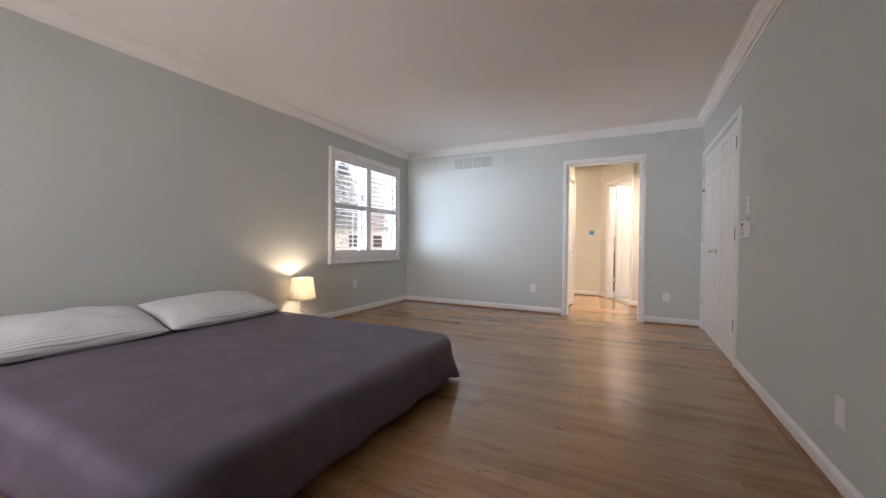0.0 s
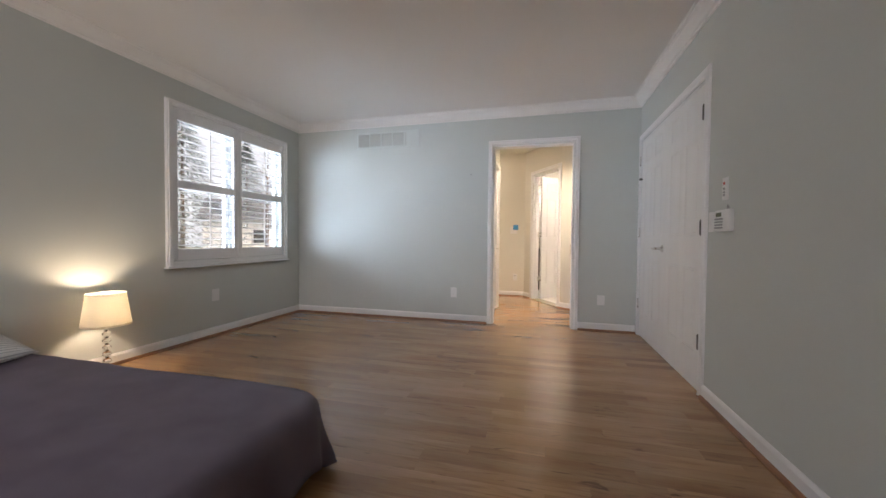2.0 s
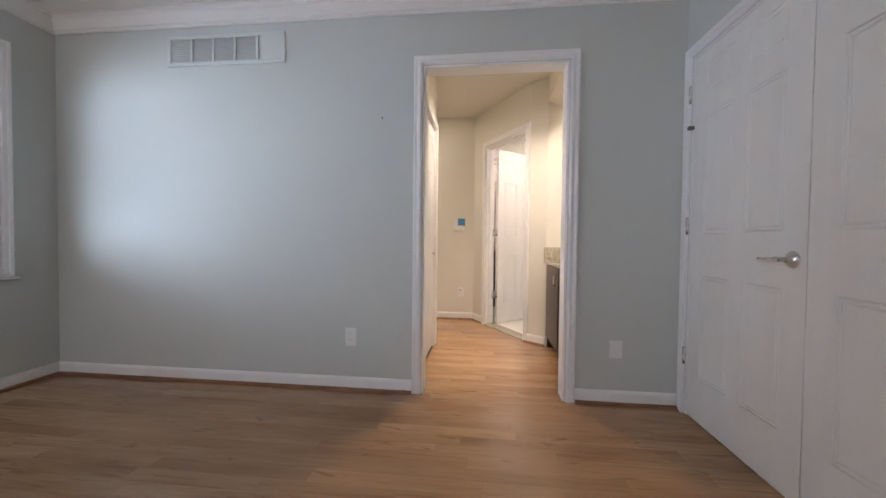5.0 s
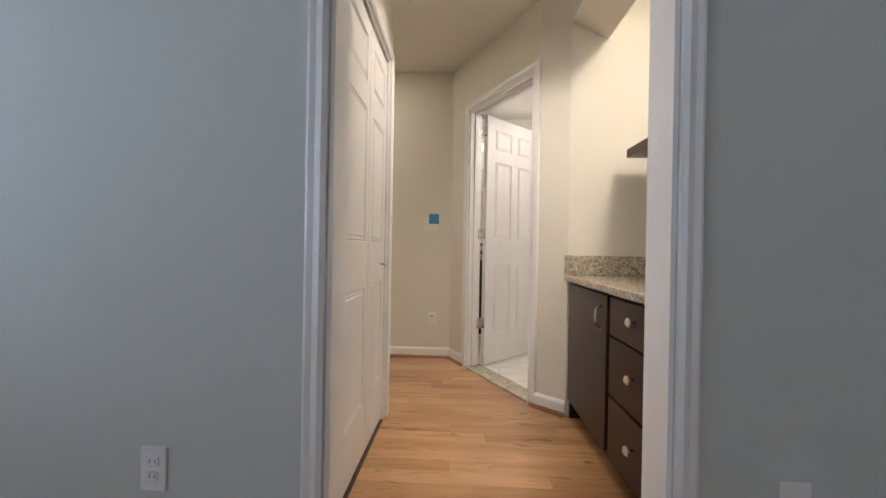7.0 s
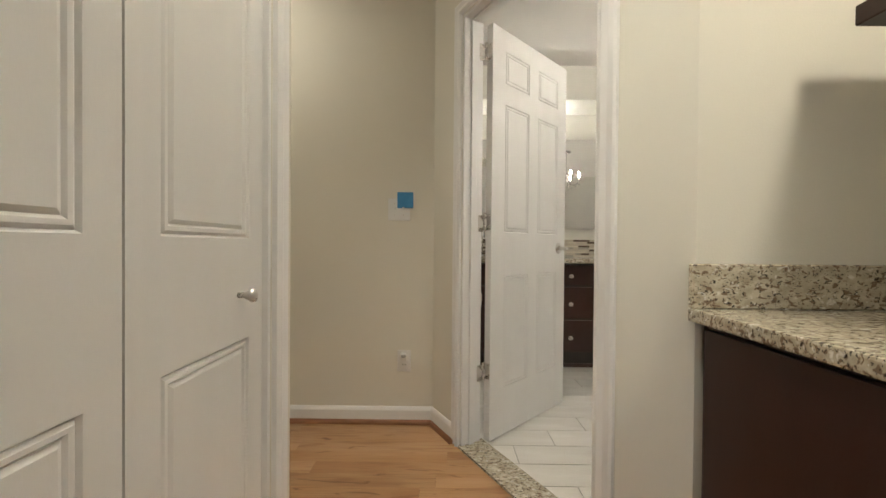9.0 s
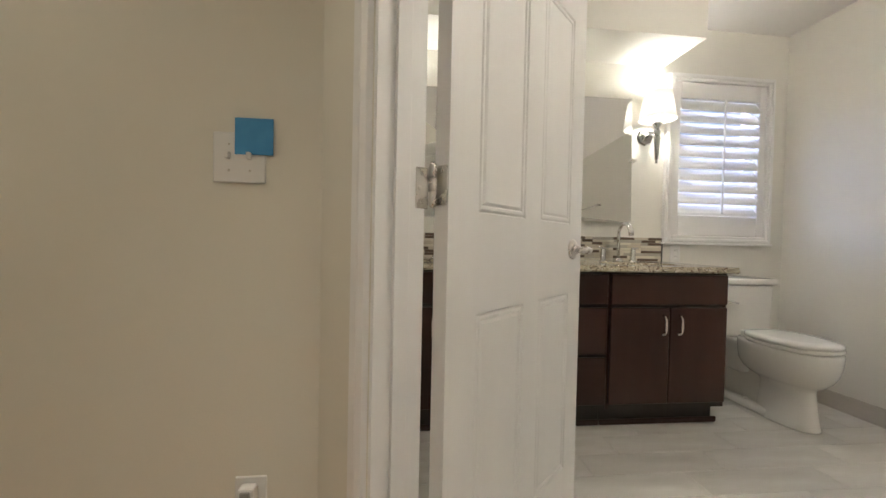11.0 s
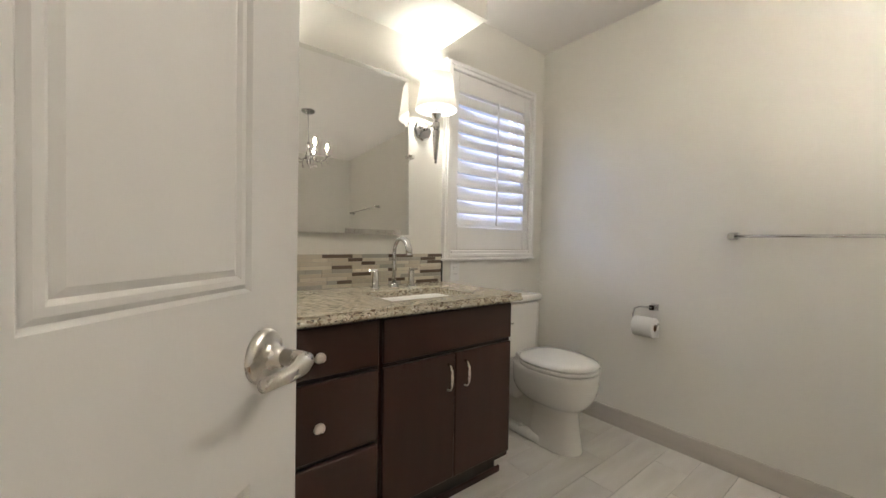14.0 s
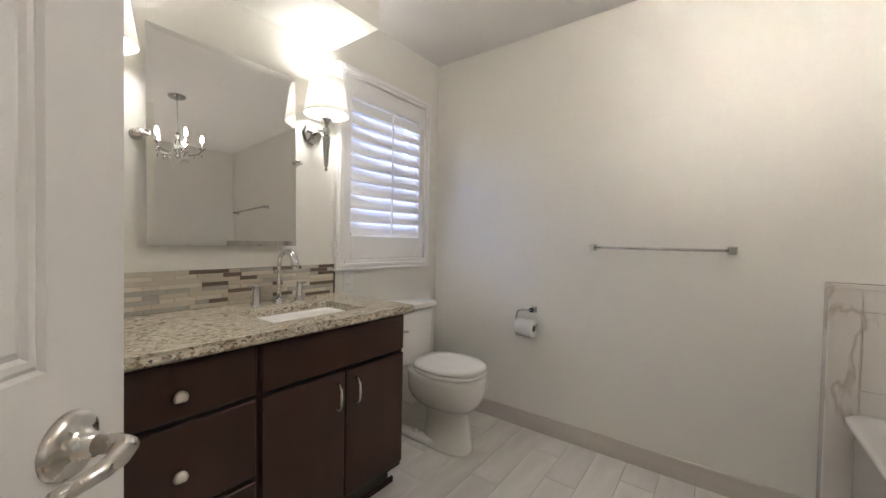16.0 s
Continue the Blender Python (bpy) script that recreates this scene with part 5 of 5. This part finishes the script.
def bare_tree(x, y, h, seed):
    rg = random.Random(seed)
    t = empty("bare_tree", pose(x, y, -.6), "leafless winter tree with thin forking branches", "tree", "trees outside the bedroom")
    part("trunk", tube([(0, 0, 0), (.05, .02, h * .25), (.0, .08, h * .5), (.06, .1, h * .9)], [.14, .11, .07, .02], 9), M_BARK, t)
    bm = bmesh.new()
    for k in range(46):
        z = h * rg.uniform(.2, .85)
        a = rg.random() * 6.283
        L = rg.uniform(.5, 1.5) * (1.15 - z / h)
        p = [Vector((.03, .06, z))]
        dv = Vector((math.cos(a), math.sin(a), rg.uniform(.2, .9))).normalized()
        for s in range(4):
            p.append(p[-1] + dv * L / 2 + Vector((rg.uniform(-.1, .1), rg.uniform(-.1, .1), rg.uniform(-.05, .1))))
        tube(p, [.022, .016, .011, .007, .003], 5, bm)
        for s in range(3):
            q = p[rg.randint(1, 3)]
            e = dv + Vector((rg.uniform(-1, 1), rg.uniform(-1, 1), rg.uniform(-.2, .7)))
            tube([q, q + e * .22, q + e * .5 + Vector((0, 0, .05))], [.008, .005, .002], 4, bm)
    part("crown", bm, M_BARK, t, "tangle of bare twigs")


for i, (x, y, h, r) in enumerate(((-20.5, 15.0, 10.5, 3.0), (-24.0, 21.0, 11.5, 3.2), (-17.5, 12.0, 11.0, 3.4), (-27.0, 30.0, 11, 3.0), (-19, 5.5, 9, 2.6))):
    conifer(x, y, h, r, 20 + i)
for i, (x, y, h) in enumerate(((-18, 22.0, 8.0), (4.5, 15.5, 7.0), (6.5, 17.5, 8.0))):
    bare_tree(x, y, h, 40 + i)
ho = empty("neighbour_house", pose(-27, 34, -.6, 0, 0, 40), "pale neighbouring house with dark pitched roof", "house")
part("wall", box(-6, -4, 0, 6, 4, 3.2), M_BRICK, ho)
bm = bmesh.new()
vs = [bm.verts.new(c) for c in ((-6.4, -4.4, 3.2), (6.4, -4.4, 3.2), (6.4, 4.4, 3.2), (-6.4, 4.4, 3.2), (-6.4, 0, 5.4), (6.4, 0, 5.4))]
for f in ((0, 1, 5, 4), (2, 3, 4, 5), (0, 4, 3), (1, 2, 5), (0, 3, 2, 1)):
    bm.faces.new([vs[k] for k in f])
part("roof", fix(bm), M_ROOF, ho)
for k in range(4):
    wv = part("window", box(-4.6 + k * 2.5, -4.06, 1.0, -3.5 + k * 2.5, -3.98, 2.4, .02), M_TRIM, ho)
    part("pane", box(-4.5 + k * 2.5, -4.08, 1.1, -3.6 + k * 2.5, -4.061, 2.3), M_DARK, wv)

# ---- oak strip floor ----
rng = random.Random(3)
BWID = .083
fl = bpy.data.objects["floor"]


def hall_span(y):
    """x limits of the wooden floor at y."""
    if y < NY - .001:
        return WX + .002, EX - .002
    if y < NY + .126:
        return -.632, .218
    if y < 6.46:
        return -.705 if y < 6.45 else -2.39, .40
    right = -.380 + (7.50 - y) * .5843 if y < 7.50 else -.38
    return -2.39, right + .045


near, far = [], bmesh.new()
y = SY + .003
lengths = (.55, .7, .85, 1.0, 1.2)
shared = {}
while y < 7.498:
    a, b = hall_span(y + BWID / 2)
    if 3.705 < y < 5.222:
        b = EX + .02
    x = a - rng.random() * .5
    while x < b - .01:
        ln = rng.choice(lengths)
        x0, x1 = max(x, a), min(x + ln, b)
        if x1 - x0 > .015:
            if 3.05 < y < 5.28 and x0 > -2.4 and len(near) < 290:
                near.append((x0, x1, y))
            else:
                g = .0002
                z = -rng.random() * .00006
                vs = [far.verts.new(c) for c in ((x0 + g, y + g, z), (x1 - g, y + g, z), (x1 - g, y + BWID - g, z), (x0 + g, y + BWID - g, z), (x0 + g, y + g, -.012), (x1 - g, y + g, -.012), (x1 - g, y + BWID - g, -.012), (x0 + g, y + BWID - g, -.012))]
                for f in ((0, 1, 2, 3), (4, 5, 1, 0), (5, 6, 2, 1), (6, 7, 3, 2), (7, 4, 0, 3)):
                    far.faces.new([vs[k] for k in f])
        x += ln
    y += BWID
o = part("floorboards", far, M_OAK_FAR, fl, "worn oak strip floorboards")
o["kind"] = "stuff"
for x0, x1, y in near:
    key = round(x1 - x0, 3)
    if key not in shared:
        bm = box(.0002, .0002, -.012, key - .0002, BWID - .0002, 0)
        me = bpy.data.meshes.new("floorboard")
        bm.to_mesh(me)
        bm.free()
        me.materials.append(M_OAK)
        shared[key] = me
    ob = new("floorboard", shared[key])
    ob.parent = fl
    ob.location = (x0, y, -rng.random() * .00006)

# ---- bathroom floor tiles ----
TW, TL = .1478, .60
fb = bpy.data.objects["floor_bath"]
tile_me = {}


def bath_limits(y):
    right = BE - .011 if y > 6.88 else BE - .08
    if y < 6.585:
        return 1.142, right
    if y < 7.63:
        return max(-.32, -.380 + (7.50 - y) * .5843 + .098), right
    return BW + .002, right


r = 0
y = 8.021 - TW * 19
while y < BN - .005:
    lo, hi = bath_limits(y + TW / 2)
    x = 1.812 + (-.2, 0, .2)[r % 3] - TL * 5
    y1 = min(y + TW, BN - .002)
    while x < hi:
        x0, x1 = max(x, lo), min(x + TL, hi)
        if x1 - x0 > .02 and y > BS:
            key = (round(x1 - x0, 3), round(y1 - y, 3))
            if key not in tile_me:
                bm = box(.0014, .0014, -.008, key[0] - .0014, key[1] - .0014, 0, .0008)
                me = bpy.data.meshes.new("tile")
                bm.to_mesh(me)
                bm.free()
                me.materials.append(M_TILE)
                tile_me[key] = me
            ob = new("tile", tile_me[key])
            ob.parent = fb
            ob.location = (x0, y, 0)
        x += TL
    y += TW
    r += 1
